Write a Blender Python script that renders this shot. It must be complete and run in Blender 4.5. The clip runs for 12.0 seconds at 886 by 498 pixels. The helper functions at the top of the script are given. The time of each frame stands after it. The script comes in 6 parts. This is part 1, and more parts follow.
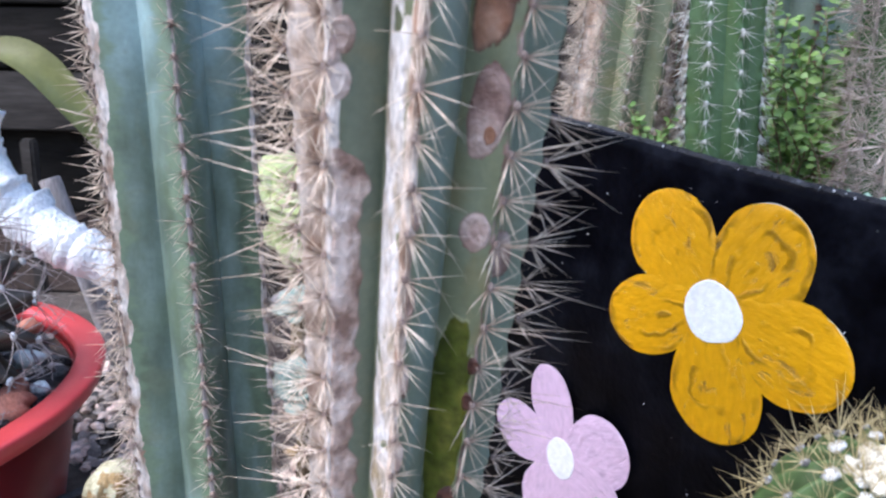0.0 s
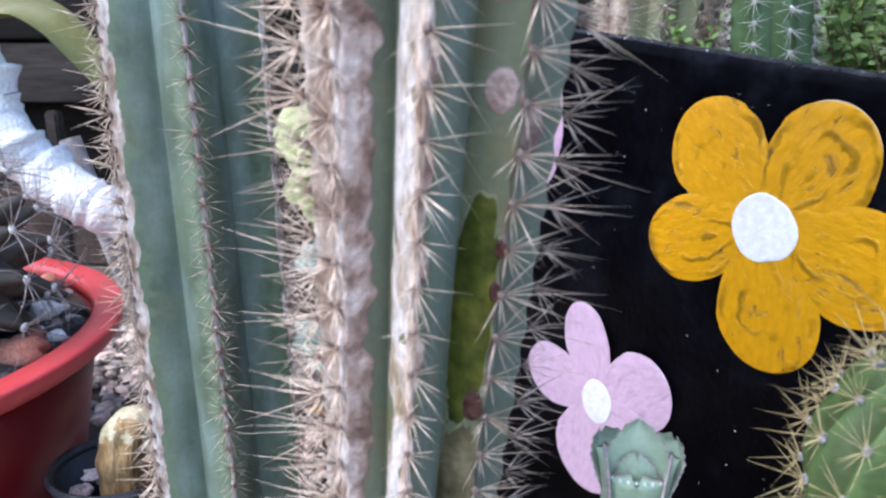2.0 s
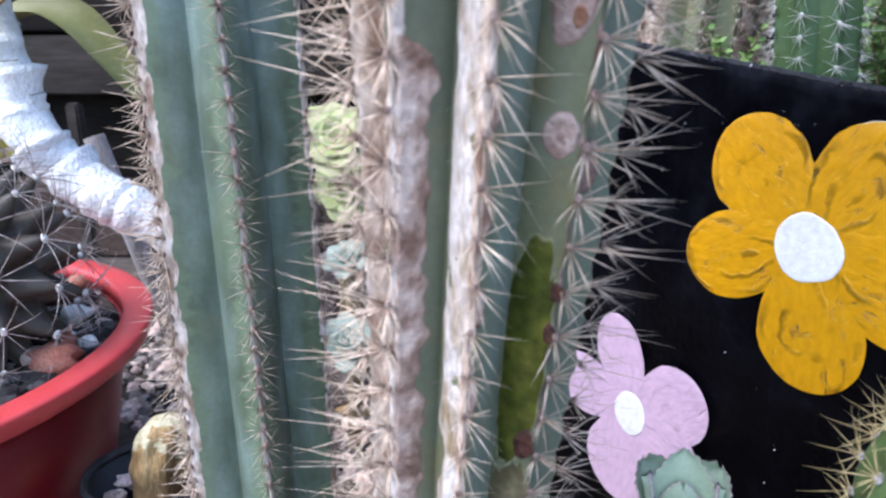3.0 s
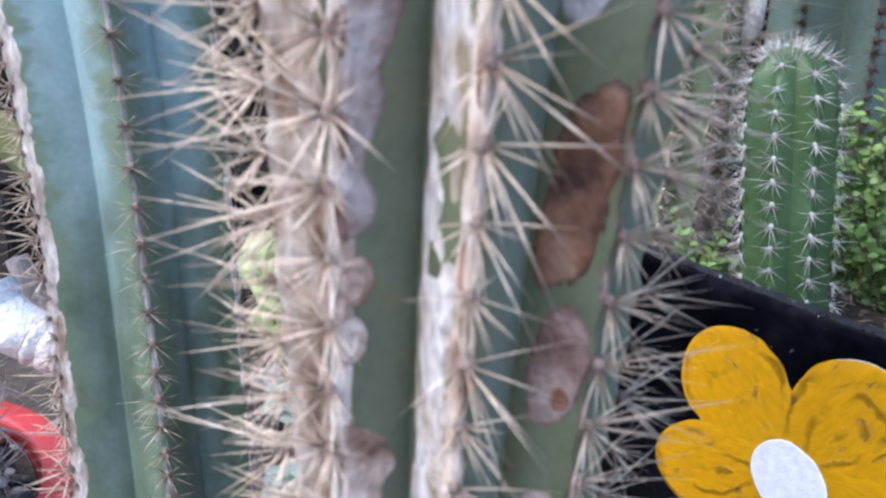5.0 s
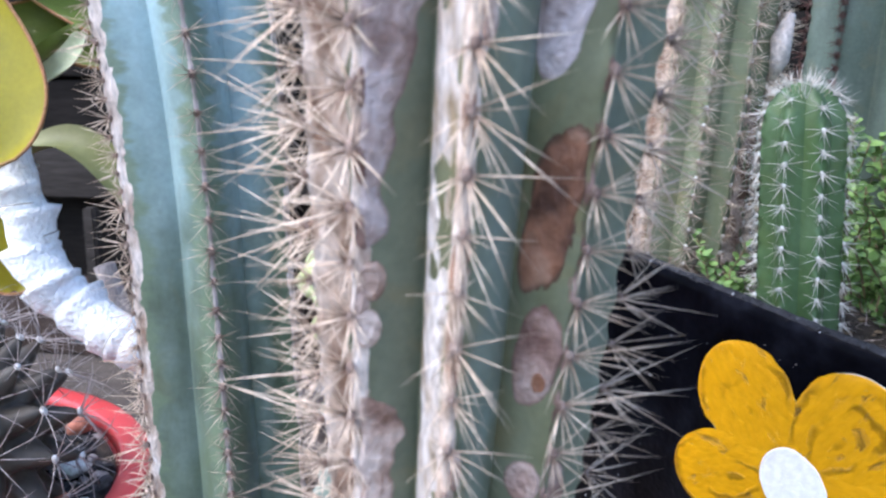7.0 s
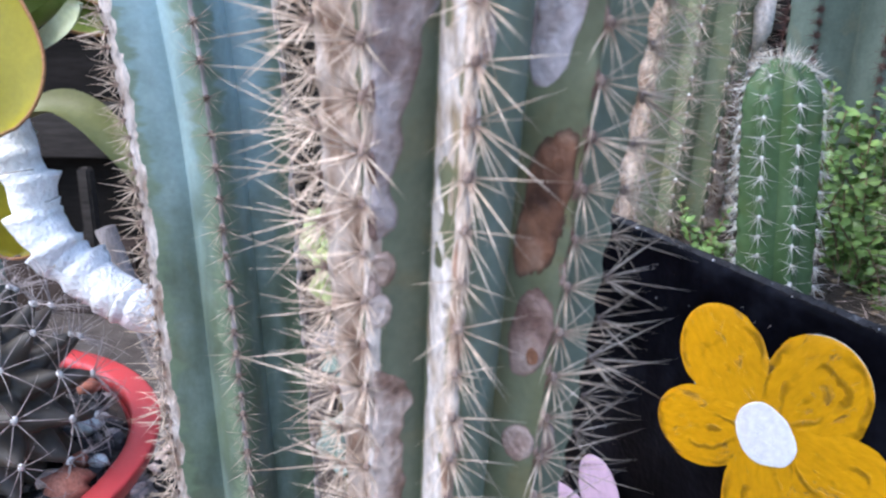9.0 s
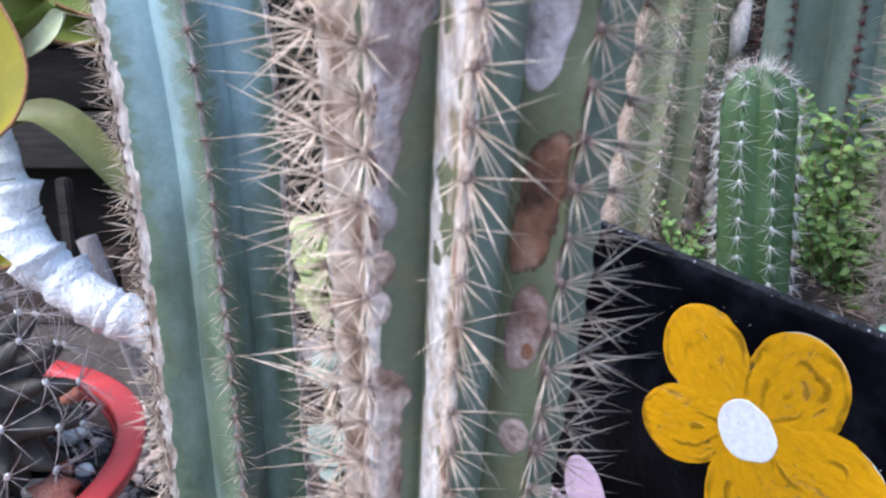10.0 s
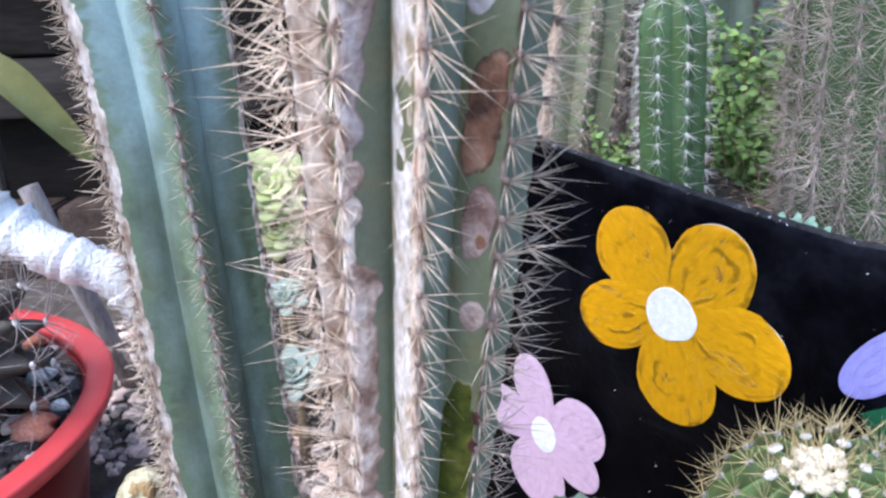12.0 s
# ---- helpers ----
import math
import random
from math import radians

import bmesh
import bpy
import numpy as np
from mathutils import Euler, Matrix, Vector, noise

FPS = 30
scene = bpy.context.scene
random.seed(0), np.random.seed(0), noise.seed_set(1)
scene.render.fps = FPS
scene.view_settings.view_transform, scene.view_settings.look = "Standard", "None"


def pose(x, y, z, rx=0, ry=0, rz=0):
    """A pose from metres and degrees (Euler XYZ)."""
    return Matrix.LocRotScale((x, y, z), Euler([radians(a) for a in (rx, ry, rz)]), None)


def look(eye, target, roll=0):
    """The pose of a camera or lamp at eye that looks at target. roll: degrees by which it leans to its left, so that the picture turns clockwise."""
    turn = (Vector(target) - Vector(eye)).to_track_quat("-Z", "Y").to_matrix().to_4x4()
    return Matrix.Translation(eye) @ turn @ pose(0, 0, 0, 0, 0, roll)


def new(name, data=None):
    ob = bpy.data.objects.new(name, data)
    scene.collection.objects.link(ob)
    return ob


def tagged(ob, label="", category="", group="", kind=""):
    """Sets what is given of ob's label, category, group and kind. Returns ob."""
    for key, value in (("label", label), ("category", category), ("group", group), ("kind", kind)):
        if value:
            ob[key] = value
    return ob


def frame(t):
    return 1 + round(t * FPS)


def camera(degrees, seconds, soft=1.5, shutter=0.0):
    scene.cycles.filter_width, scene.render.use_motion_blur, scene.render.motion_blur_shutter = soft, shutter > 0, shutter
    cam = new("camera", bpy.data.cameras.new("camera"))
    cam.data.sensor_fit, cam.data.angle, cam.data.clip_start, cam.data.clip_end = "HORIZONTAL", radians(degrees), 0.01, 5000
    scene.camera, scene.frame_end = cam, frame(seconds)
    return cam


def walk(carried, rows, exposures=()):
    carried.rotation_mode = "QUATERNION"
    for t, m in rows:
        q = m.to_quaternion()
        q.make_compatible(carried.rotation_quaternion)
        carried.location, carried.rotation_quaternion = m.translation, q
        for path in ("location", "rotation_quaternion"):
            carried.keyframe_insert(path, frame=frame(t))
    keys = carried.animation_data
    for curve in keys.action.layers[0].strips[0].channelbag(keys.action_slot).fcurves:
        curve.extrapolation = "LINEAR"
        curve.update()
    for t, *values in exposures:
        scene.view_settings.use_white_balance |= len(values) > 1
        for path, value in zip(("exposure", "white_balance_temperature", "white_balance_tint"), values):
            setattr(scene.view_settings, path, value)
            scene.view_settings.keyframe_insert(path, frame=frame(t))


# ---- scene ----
cam = camera(59.8, 12.0, soft=2.4)
# the lens is focused on the painted planter behind the corky column
cam.data.dof.use_dof, cam.data.dof.focus_distance, cam.data.dof.aperture_fstop = True, 0.37, 25.0
PATH = [
    (0, (0.074, 0.03, 0.363), (-0.007, 1.974, -0.097), 1.1),
    (0.5, (0.073, 0.035, 0.35), (-0.013, 1.965, -0.167), 1.3),
    (1, (0.078, 0.038, 0.334), (-0.02, 1.976, -0.15), 1.0),
    (1.5, (0.08, 0.041, 0.329), (-0.055, 1.973, -0.173), 1.3),
    (2, (0.075, 0.045, 0.331), (-0.081, 1.977, -0.158), -0.1),
    (2.5, (0.07, 0.052, 0.338), (-0.11, 1.972, -0.195), 0.0),
    (3, (0.065, 0.05, 0.344), (-0.123, 1.968, -0.191), -0.3),
    (3.5, (0.064, 0.048, 0.371), (-0.115, 1.985, -0.09), -1.0),
    (5.5, (0.06, 0.097, 0.401), (0.022, 2.05, -0.026), 0.4),
    (6, (0.077, 0.084, 0.401), (-0.041, 2.023, -0.077), 1.9),
    (6.5, (0.077, 0.08, 0.401), (-0.106, 2.033, 0.011), 1.2),
    (7, (0.075, 0.06, 0.405), (-0.156, 2.01, 0.025), 0.3),
    (9, (0.074, 0.045, 0.417), (-0.13, 1.968, -0.09), -0.2),
    (9.5, (0.074, 0.044, 0.417), (-0.143, 1.971, -0.072), -0.3),
    (10, (0.07, 0.038, 0.416), (-0.077, 1.974, -0.066), -0.2),
    (10.5, (0.072, 0.036, 0.413), (-0.05, 1.977, -0.054), -0.3),
    (11, (0.074, 0.027, 0.414), (-0.001, 1.965, -0.076), -0.9),
    (11.5, (0.066, 0.023, 0.41), (0.04, 1.908, -0.256), 1.4),
    (12, (0.065, 0.007, 0.416), (0.077, 1.901, -0.229), -2.3),
]
walk(cam, [(t, look(eye, target, roll)) for t, eye, target, roll in PATH], [(0.0, 1.26, 6050, 14.5), (3.5, 1.26, 6050, 14.5), (5.5, 1.06, 6050, 14.5), (6.5, 1.31, 6050, 14.5), (10.0, 1.13, 6050, 14.5), (12.0, 1.33, 6050, 14.5)])

# ---- world and light: a bright overcast day ----
world = bpy.data.worlds.new("overcast_sky")
scene.world = world
world.use_nodes = True
wn, wl = world.node_tree.nodes, world.node_tree.links
SUN_EL, SUN_ROT = radians(58), radians(-125)
sky = wn.new("ShaderNodeTexSky")
sky.sky_type, sky.sun_disc = "NISHITA", False
sky.sun_elevation, sky.sun_rotation = SUN_EL, SUN_ROT
sky.air_density, sky.dust_density = 1.0, 1.5
wl.new(sky.outputs[0], wn["Background"].inputs[0])
wn["Background"].inputs[1].default_value = 0.21
sun_data = bpy.data.lights.new("sun", "SUN")
sun_data.energy, sun_data.angle, sun_data.color = 1.5, radians(40), (1.0, 0.98, 0.95)
sun = new("sun", sun_data)
sun.matrix_world = look((-1.7, -0.9, 3.0), (0, 0.3, 0.2))


# ---- materials ----
def mat(name, c0, c1, c2=None, scale=60.0, fine=400.0, rough=0.6, bump=0.3, dist=0.001, stretch=(1, 1, 1), spec=0.4,
        sss=0.0, rand=0.0, grain=0.35, blend=(0.35, 0.65), coat=0.0, island=False, top=None, detail=5):
    """Two or three real colours mixed by a broad noise, a fine grain on top, and relief from both."""
    m = bpy.data.materials.new(name)
    m.use_nodes = True
    nt = m.node_tree
    N, K = nt.nodes, nt.links.new
    b = N["Principled BSDF"]
    tc = N.new("ShaderNodeTexCoord")
    mp = N.new("ShaderNodeMapping")
    mp.inputs["Scale"].default_value = stretch
    K(tc.outputs["Object"], mp.inputs["Vector"])
    info = N.new("ShaderNodeObjectInfo")
    big = N.new("ShaderNodeTexNoise")
    big.noise_dimensions = "4D"
    big.inputs["Scale"].default_value, big.inputs["Detail"].default_value = scale, detail
    K(mp.outputs[0], big.inputs["Vector"])
    ten = N.new("ShaderNodeMath")
    ten.operation = "MULTIPLY"
    ten.inputs[1].default_value = 10.0
    K(info.outputs["Random"], ten.inputs[0])
    K(ten.outputs[0], big.inputs["W"])
    sm = N.new("ShaderNodeTexNoise")
    sm.inputs["Scale"].default_value, sm.inputs["Detail"].default_value = fine, 3
    K(mp.outputs[0], sm.inputs["Vector"])
    ramp = N.new("ShaderNodeValToRGB")
    e = ramp.color_ramp.elements
    e[0].position, e[1].position = blend
    e[0].color, e[1].color = (*c0, 1), (*c1, 1)
    if c2:
        k = e.new(top or (blend[1] + 1) / 2)
        k.color = (*c2, 1)
    K(big.outputs[0], ramp.inputs[0])
    mr = N.new("ShaderNodeMapRange")
    mr.inputs["From Min"].default_value, mr.inputs["From Max"].default_value = 0.25, 0.75
    mr.inputs["To Min"].default_value, mr.inputs["To Max"].default_value = 1 - grain, 1 + grain
    K(sm.outputs[0], mr.inputs[0])
    hsv = N.new("ShaderNodeHueSaturation")
    K(ramp.outputs[0], hsv.inputs["Color"])
    if rand:
        rr = N.new("ShaderNodeMapRange")
        rr.inputs["To Min"].default_value, rr.inputs["To Max"].default_value = 1 - rand, 1 + rand
        K(N.new("ShaderNodeNewGeometry").outputs["Random Per Island"] if island else info.outputs["Random"], rr.inputs[0])
        mul = N.new("ShaderNodeMath")
        mul.operation = "MULTIPLY"
        K(mr.outputs[0], mul.inputs[0])
        K(rr.outputs[0], mul.inputs[1])
        K(mul.outputs[0], hsv.inputs["Value"])
    else:
        K(mr.outputs[0], hsv.inputs["Value"])
    K(hsv.outputs[0], b.inputs["Base Color"])
    bp = N.new("ShaderNodeBump")
    bp.inputs["Strength"].default_value, bp.inputs["Distance"].default_value = bump, dist
    add = N.new("ShaderNodeMath")
    K(big.outputs[0], add.inputs[0])
    K(sm.outputs[0], add.inputs[1])
    K(add.outputs[0], bp.inputs["Height"])
    K(bp.outputs[0], b.inputs["Normal"])
    b.inputs["Roughness"].default_value = rough
    b.inputs["Specular IOR Level"].default_value = spec
    b.inputs["Subsurface Weight"].default_value = sss
    b.inputs["Subsurface Radius"].default_value = (0.004, 0.004, 0.002)
    b.inputs["Coat Weight"].default_value = coat
    return m


def skin(name, low, high, bloom, z0, z1, bands=0.0, rough=0.5, flank=None, side=None):
    """Cactus skin: one colour at the foot passing into younger growth above, clouded with glaucous bloom and faint
    growth rings.
    """
    m = mat(name, low, low, scale=45, fine=500, rough=rough, bump=0.15, dist=0.0006, spec=0.35, grain=0.10)
    nt = m.node_tree
    N, K = nt.nodes, nt.links.new
    ramp = next(n for n in N if n.type == "VALTORGB")
    hsv = next(n for n in N if n.type == "HUE_SAT")
    big = next(n for n in N if n.type == "TEX_NOISE" and n.noise_dimensions == "4D")
    ramp.color_ramp.elements[0].color = (*[c * 0.8 for c in low], 1)
    ramp.color_ramp.elements[1].color = (*[c * 1.25 for c in low], 1)
    tc = next(n for n in N if n.type == "TEX_COORD")
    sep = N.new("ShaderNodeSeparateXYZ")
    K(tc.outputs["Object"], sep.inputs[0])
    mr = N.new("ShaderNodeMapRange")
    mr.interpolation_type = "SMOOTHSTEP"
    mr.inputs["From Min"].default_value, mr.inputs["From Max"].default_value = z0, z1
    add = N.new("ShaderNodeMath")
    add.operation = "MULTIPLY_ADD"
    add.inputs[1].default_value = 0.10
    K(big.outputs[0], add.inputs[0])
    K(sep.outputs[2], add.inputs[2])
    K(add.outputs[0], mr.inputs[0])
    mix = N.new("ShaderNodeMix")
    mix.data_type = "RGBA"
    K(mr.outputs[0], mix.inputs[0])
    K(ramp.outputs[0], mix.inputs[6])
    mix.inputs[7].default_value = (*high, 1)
    cloud = N.new("ShaderNodeTexNoise")
    cloud.inputs["Scale"].default_value, cloud.inputs["Detail"].default_value = 90, 6
    mp2 = N.new("ShaderNodeMapping")
    mp2.inputs["Scale"].default_value = (1, 1, 0.35)
    K(tc.outputs["Object"], mp2.inputs["Vector"])
    K(mp2.outputs[0], cloud.inputs["Vector"])
    cr = N.new("ShaderNodeMapRange")
    cr.inputs["From Min"].default_value, cr.inputs["From Max"].default_value = 0.42, 0.75
    cr.inputs["To Max"].default_value = 0.55
    K(cloud.outputs[0], cr.inputs[0])
    mix2 = N.new("ShaderNodeMix")
    mix2.data_type = "RGBA"
    K(cr.outputs[0], mix2.inputs[0])
    K(mix.outputs[2], mix2.inputs[6])
    mix2.inputs[7].default_value = (*bloom, 1)
    out = mix2.outputs[2]
    blot = N.new("ShaderNodeTexNoise")
    blot.inputs["Scale"].default_value, blot.inputs["Detail"].default_value, blot.inputs["Distortion"].default_value = 55, 4, 0.8
    K(tc.outputs["Object"], blot.inputs["Vector"])
    br = N.new("ShaderNodeMapRange")
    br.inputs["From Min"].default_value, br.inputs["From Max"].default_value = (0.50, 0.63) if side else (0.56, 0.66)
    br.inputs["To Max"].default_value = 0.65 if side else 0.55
    K(blot.outputs[0], br.inputs[0])
    mix4 = N.new("ShaderNodeMix")
    mix4.data_type = "RGBA"
    K(br.outputs[0], mix4.inputs[0])
    K(out, mix4.inputs[6])
    mix4.inputs[7].default_value = (low[0] * 1.40, low[1] * 1.12, low[2] * 0.95, 1)
    out = mix4.outputs[2]
    if bands:
        wave = N.new("ShaderNodeTexWave")
        wave.bands_direction = "Z"
        wave.inputs["Scale"].default_value, wave.inputs["Distortion"].default_value = bands, 3
        wave.inputs["Detail Scale"].default_value = 2
        K(tc.outputs["Object"], wave.inputs["Vector"])
        wr = N.new("ShaderNodeMapRange")
        wr.inputs["To Min"].default_value, wr.inputs["To Max"].default_value = 0.0, 0.10
        K(wave.outputs["Fac"], wr.inputs[0])
        mix3 = N.new("ShaderNodeMix")
        mix3.data_type = "RGBA"
        K(wr.outputs[0], mix3.inputs[0])
        K(out, mix3.inputs[6])
        mix3.inputs[7].default_value = (*[c * 0.6 for c in low], 1)
        out = mix3.outputs[2]
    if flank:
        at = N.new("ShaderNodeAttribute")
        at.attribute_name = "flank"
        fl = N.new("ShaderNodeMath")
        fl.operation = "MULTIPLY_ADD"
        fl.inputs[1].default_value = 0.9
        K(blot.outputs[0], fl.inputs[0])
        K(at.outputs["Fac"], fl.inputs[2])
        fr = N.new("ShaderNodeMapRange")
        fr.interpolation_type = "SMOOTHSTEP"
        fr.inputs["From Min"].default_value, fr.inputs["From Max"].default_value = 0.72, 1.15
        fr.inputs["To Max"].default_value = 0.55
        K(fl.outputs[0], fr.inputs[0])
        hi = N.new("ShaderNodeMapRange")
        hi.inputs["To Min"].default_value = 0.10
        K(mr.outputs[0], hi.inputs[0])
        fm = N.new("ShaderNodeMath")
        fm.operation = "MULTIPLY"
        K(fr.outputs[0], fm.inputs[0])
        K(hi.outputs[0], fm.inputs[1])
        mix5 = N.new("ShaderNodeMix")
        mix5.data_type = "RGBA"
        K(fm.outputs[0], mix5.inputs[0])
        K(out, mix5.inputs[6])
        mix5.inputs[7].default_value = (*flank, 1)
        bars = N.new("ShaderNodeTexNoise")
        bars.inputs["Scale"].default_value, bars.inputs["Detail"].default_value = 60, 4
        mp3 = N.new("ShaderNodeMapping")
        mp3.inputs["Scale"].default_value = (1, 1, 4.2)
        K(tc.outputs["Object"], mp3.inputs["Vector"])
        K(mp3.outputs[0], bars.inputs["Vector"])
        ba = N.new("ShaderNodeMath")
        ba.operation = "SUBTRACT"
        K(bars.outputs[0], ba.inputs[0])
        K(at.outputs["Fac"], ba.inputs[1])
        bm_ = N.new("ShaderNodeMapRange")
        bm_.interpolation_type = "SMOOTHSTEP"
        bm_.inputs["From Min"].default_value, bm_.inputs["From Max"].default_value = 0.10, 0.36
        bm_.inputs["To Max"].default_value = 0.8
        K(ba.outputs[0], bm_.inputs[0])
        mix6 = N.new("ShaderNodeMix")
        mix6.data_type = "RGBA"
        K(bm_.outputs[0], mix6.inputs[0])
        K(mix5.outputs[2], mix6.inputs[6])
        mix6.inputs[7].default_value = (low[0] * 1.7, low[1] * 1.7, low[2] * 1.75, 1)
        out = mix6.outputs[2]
    # bluish sky light on the shaded flanks, mixed unevenly into the skin colour
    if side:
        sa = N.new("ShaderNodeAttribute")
        sa.attribute_name = "skylit_flank"
        uneven = N.new("ShaderNodeMapRange")
        uneven.inputs["From Min"].default_value, uneven.inputs["From Max"].default_value = 0.62, 0.40
        uneven.inputs["To Min"].default_value, uneven.inputs["To Max"].default_value = 0.35, 0.95
        K(cloud.outputs[0], uneven.inputs[0])
        sky_tint = N.new("ShaderNodeMath")
        sky_tint.operation = "MULTIPLY"
        K(sa.outputs["Fac"], sky_tint.inputs[0])
        K(uneven.outputs[0], sky_tint.inputs[1])
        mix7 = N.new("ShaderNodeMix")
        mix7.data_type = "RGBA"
        K(sky_tint.outputs[0], mix7.inputs[0])
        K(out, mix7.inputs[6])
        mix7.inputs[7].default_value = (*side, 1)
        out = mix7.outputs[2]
    K(out, hsv.inputs["Color"])
    return m


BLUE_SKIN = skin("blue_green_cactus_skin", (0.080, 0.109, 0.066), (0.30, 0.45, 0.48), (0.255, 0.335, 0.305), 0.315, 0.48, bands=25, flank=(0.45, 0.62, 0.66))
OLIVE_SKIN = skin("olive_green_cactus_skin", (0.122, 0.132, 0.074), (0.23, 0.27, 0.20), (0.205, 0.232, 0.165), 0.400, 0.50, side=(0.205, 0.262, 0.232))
LEAF_SKIN = skin("bright_green_cactus_skin", (0.064, 0.122, 0.044), (0.066, 0.132, 0.054), (0.130, 0.205, 0.110), 0.3, 0.42, rough=0.38)
PALE_SKIN = skin("pale_green_cactus_skin", (0.165, 0.19, 0.11), (0.165, 0.22, 0.145), (0.245, 0.285, 0.20), 0.3, 0.45)
GREY_SKIN = skin("grey_green_cactus_skin", (0.135, 0.18, 0.14), (0.155, 0.205, 0.165), (0.235, 0.285, 0.24), 0.3, 0.5)
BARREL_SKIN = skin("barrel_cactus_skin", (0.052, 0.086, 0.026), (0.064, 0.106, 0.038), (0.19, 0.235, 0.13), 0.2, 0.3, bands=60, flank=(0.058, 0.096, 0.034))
DARK_SKIN = skin("dark_bronze_cactus_skin", (0.060, 0.052, 0.042), (0.07, 0.075, 0.062), (0.11, 0.10, 0.085), 0.2, 0.3)
CORK = mat("pale_corky_bark", (0.26, 0.165, 0.115), (0.51, 0.41, 0.34), (0.73, 0.65, 0.59), scale=190, fine=650, rough=0.85, bump=0.9, dist=0.0016, stretch=(1, 1, 0.42), blend=(0.36, 0.49), top=0.60, detail=8)
WHITE_CORK = mat("whitish_corky_bark", (0.27, 0.205, 0.125), (0.44, 0.37, 0.31), (0.60, 0.555, 0.525), scale=190, fine=650, rough=0.85, bump=0.9, dist=0.0016, stretch=(1, 1, 0.45), blend=(0.34, 0.45), top=0.57, detail=8)
CRUST = mat("brown_corky_crust", (0.20, 0.12, 0.09), (0.41, 0.29, 0.235), (0.62, 0.51, 0.45), scale=120, fine=500, rough=0.8, bump=0.7, dist=0.0016, blend=(0.38, 0.50), top=0.63, grain=0.25, detail=7)
LILAC = mat("lilac_grey_scar", (0.24, 0.165, 0.145), (0.41, 0.335, 0.32), (0.54, 0.48, 0.485), scale=110, fine=450, rough=0.75, bump=0.7, dist=0.0016, grain=0.22, blend=(0.38, 0.50), top=0.63, detail=7)
RIDGE = mat("pinkish_tan_rib_ridge", (0.24, 0.150, 0.105), (0.46, 0.35, 0.275), (0.62, 0.53, 0.46), scale=170, fine=600, rough=0.85, bump=0.8, dist=0.0014, stretch=(1, 1, 0.45), blend=(0.37, 0.49), top=0.62, detail=8)
RUST = mat("rust_brown_scar", (0.070, 0.030, 0.018), (0.24, 0.110, 0.062), (0.36, 0.22, 0.155), scale=85, fine=350, rough=0.6, bump=0.8, dist=0.0015, blend=(0.36, 0.53), top=0.66, grain=0.26, stretch=(1, 1, 0.75), detail=7)
DUSKY = mat("pinkish_brown_scar", (0.17, 0.095, 0.075), (0.33, 0.22, 0.185), (0.47, 0.37, 0.325), scale=80, fine=600, rough=0.75, bump=0.7, dist=0.0016, grain=0.25, blend=(0.38, 0.52), top=0.66, detail=7)
ROT = mat("wet_dark_green_rot", (0.016, 0.022, 0.003), (0.055, 0.066, 0.007), (0.13, 0.125, 0.02), scale=75, fine=300, rough=0.22, bump=0.5, spec=0.5, blend=(0.36, 0.52), top=0.70)
HUSK = mat("pale_dry_husk", (0.46, 0.41, 0.38), (0.66, 0.61, 0.58), (0.78, 0.74, 0.71), scale=120, fine=500, rough=0.8, bump=0.5)
OLD_SKIN = mat("brownish_old_cactus_skin", (0.060, 0.050, 0.022), (0.105, 0.088, 0.042), (0.16, 0.135, 0.075), scale=70, fine=400, rough=0.6, bump=0.4, blend=(0.38, 0.52), top=0.68)
SORE = mat("dark_red_brown_sore", (0.030, 0.010, 0.007), (0.095, 0.034, 0.022), scale=300, fine=900, rough=0.5, bump=0.8)


def rimmed(m, colour, reach, amount):
    """A scab whose margin has another colour than its middle, with a ragged border."""
    nt = m.node_tree
    N, K = nt.nodes, nt.links.new
    hsv = next(n for n in N if n.type == "HUE_SAT")
    ramp = next(n for n in N if n.type == "VALTORGB")
    big = next(n for n in N if n.type == "TEX_NOISE" and n.noise_dimensions == "4D")
    at = N.new("ShaderNodeAttribute")
    at.attribute_name = "rim"
    add = N.new("ShaderNodeMath")
    add.operation = "MULTIPLY_ADD"
    add.inputs[1].default_value = reach
    K(big.outputs[0], add.inputs[0])
    K(at.outputs["Fac"], add.inputs[2])
    mr = N.new("ShaderNodeMapRange")
    mr.interpolation_type = "SMOOTHSTEP"
    mr.inputs["From Min"].default_value, mr.inputs["From Max"].default_value = reach * 0.4, reach * 1.6
    mr.inputs["To Min"].default_value, mr.inputs["To Max"].default_value = amount, 0.0
    K(add.outputs[0], mr.inputs[0])
    mix = N.new("ShaderNodeMix")
    mix.data_type = "RGBA"
    K(mr.outputs[0], mix.inputs[0])
    K(ramp.outputs[0], mix.inputs[6])
    mix.inputs[7].default_value = (*colour, 1)
    K(mix.outputs[2], hsv.inputs["Color"])


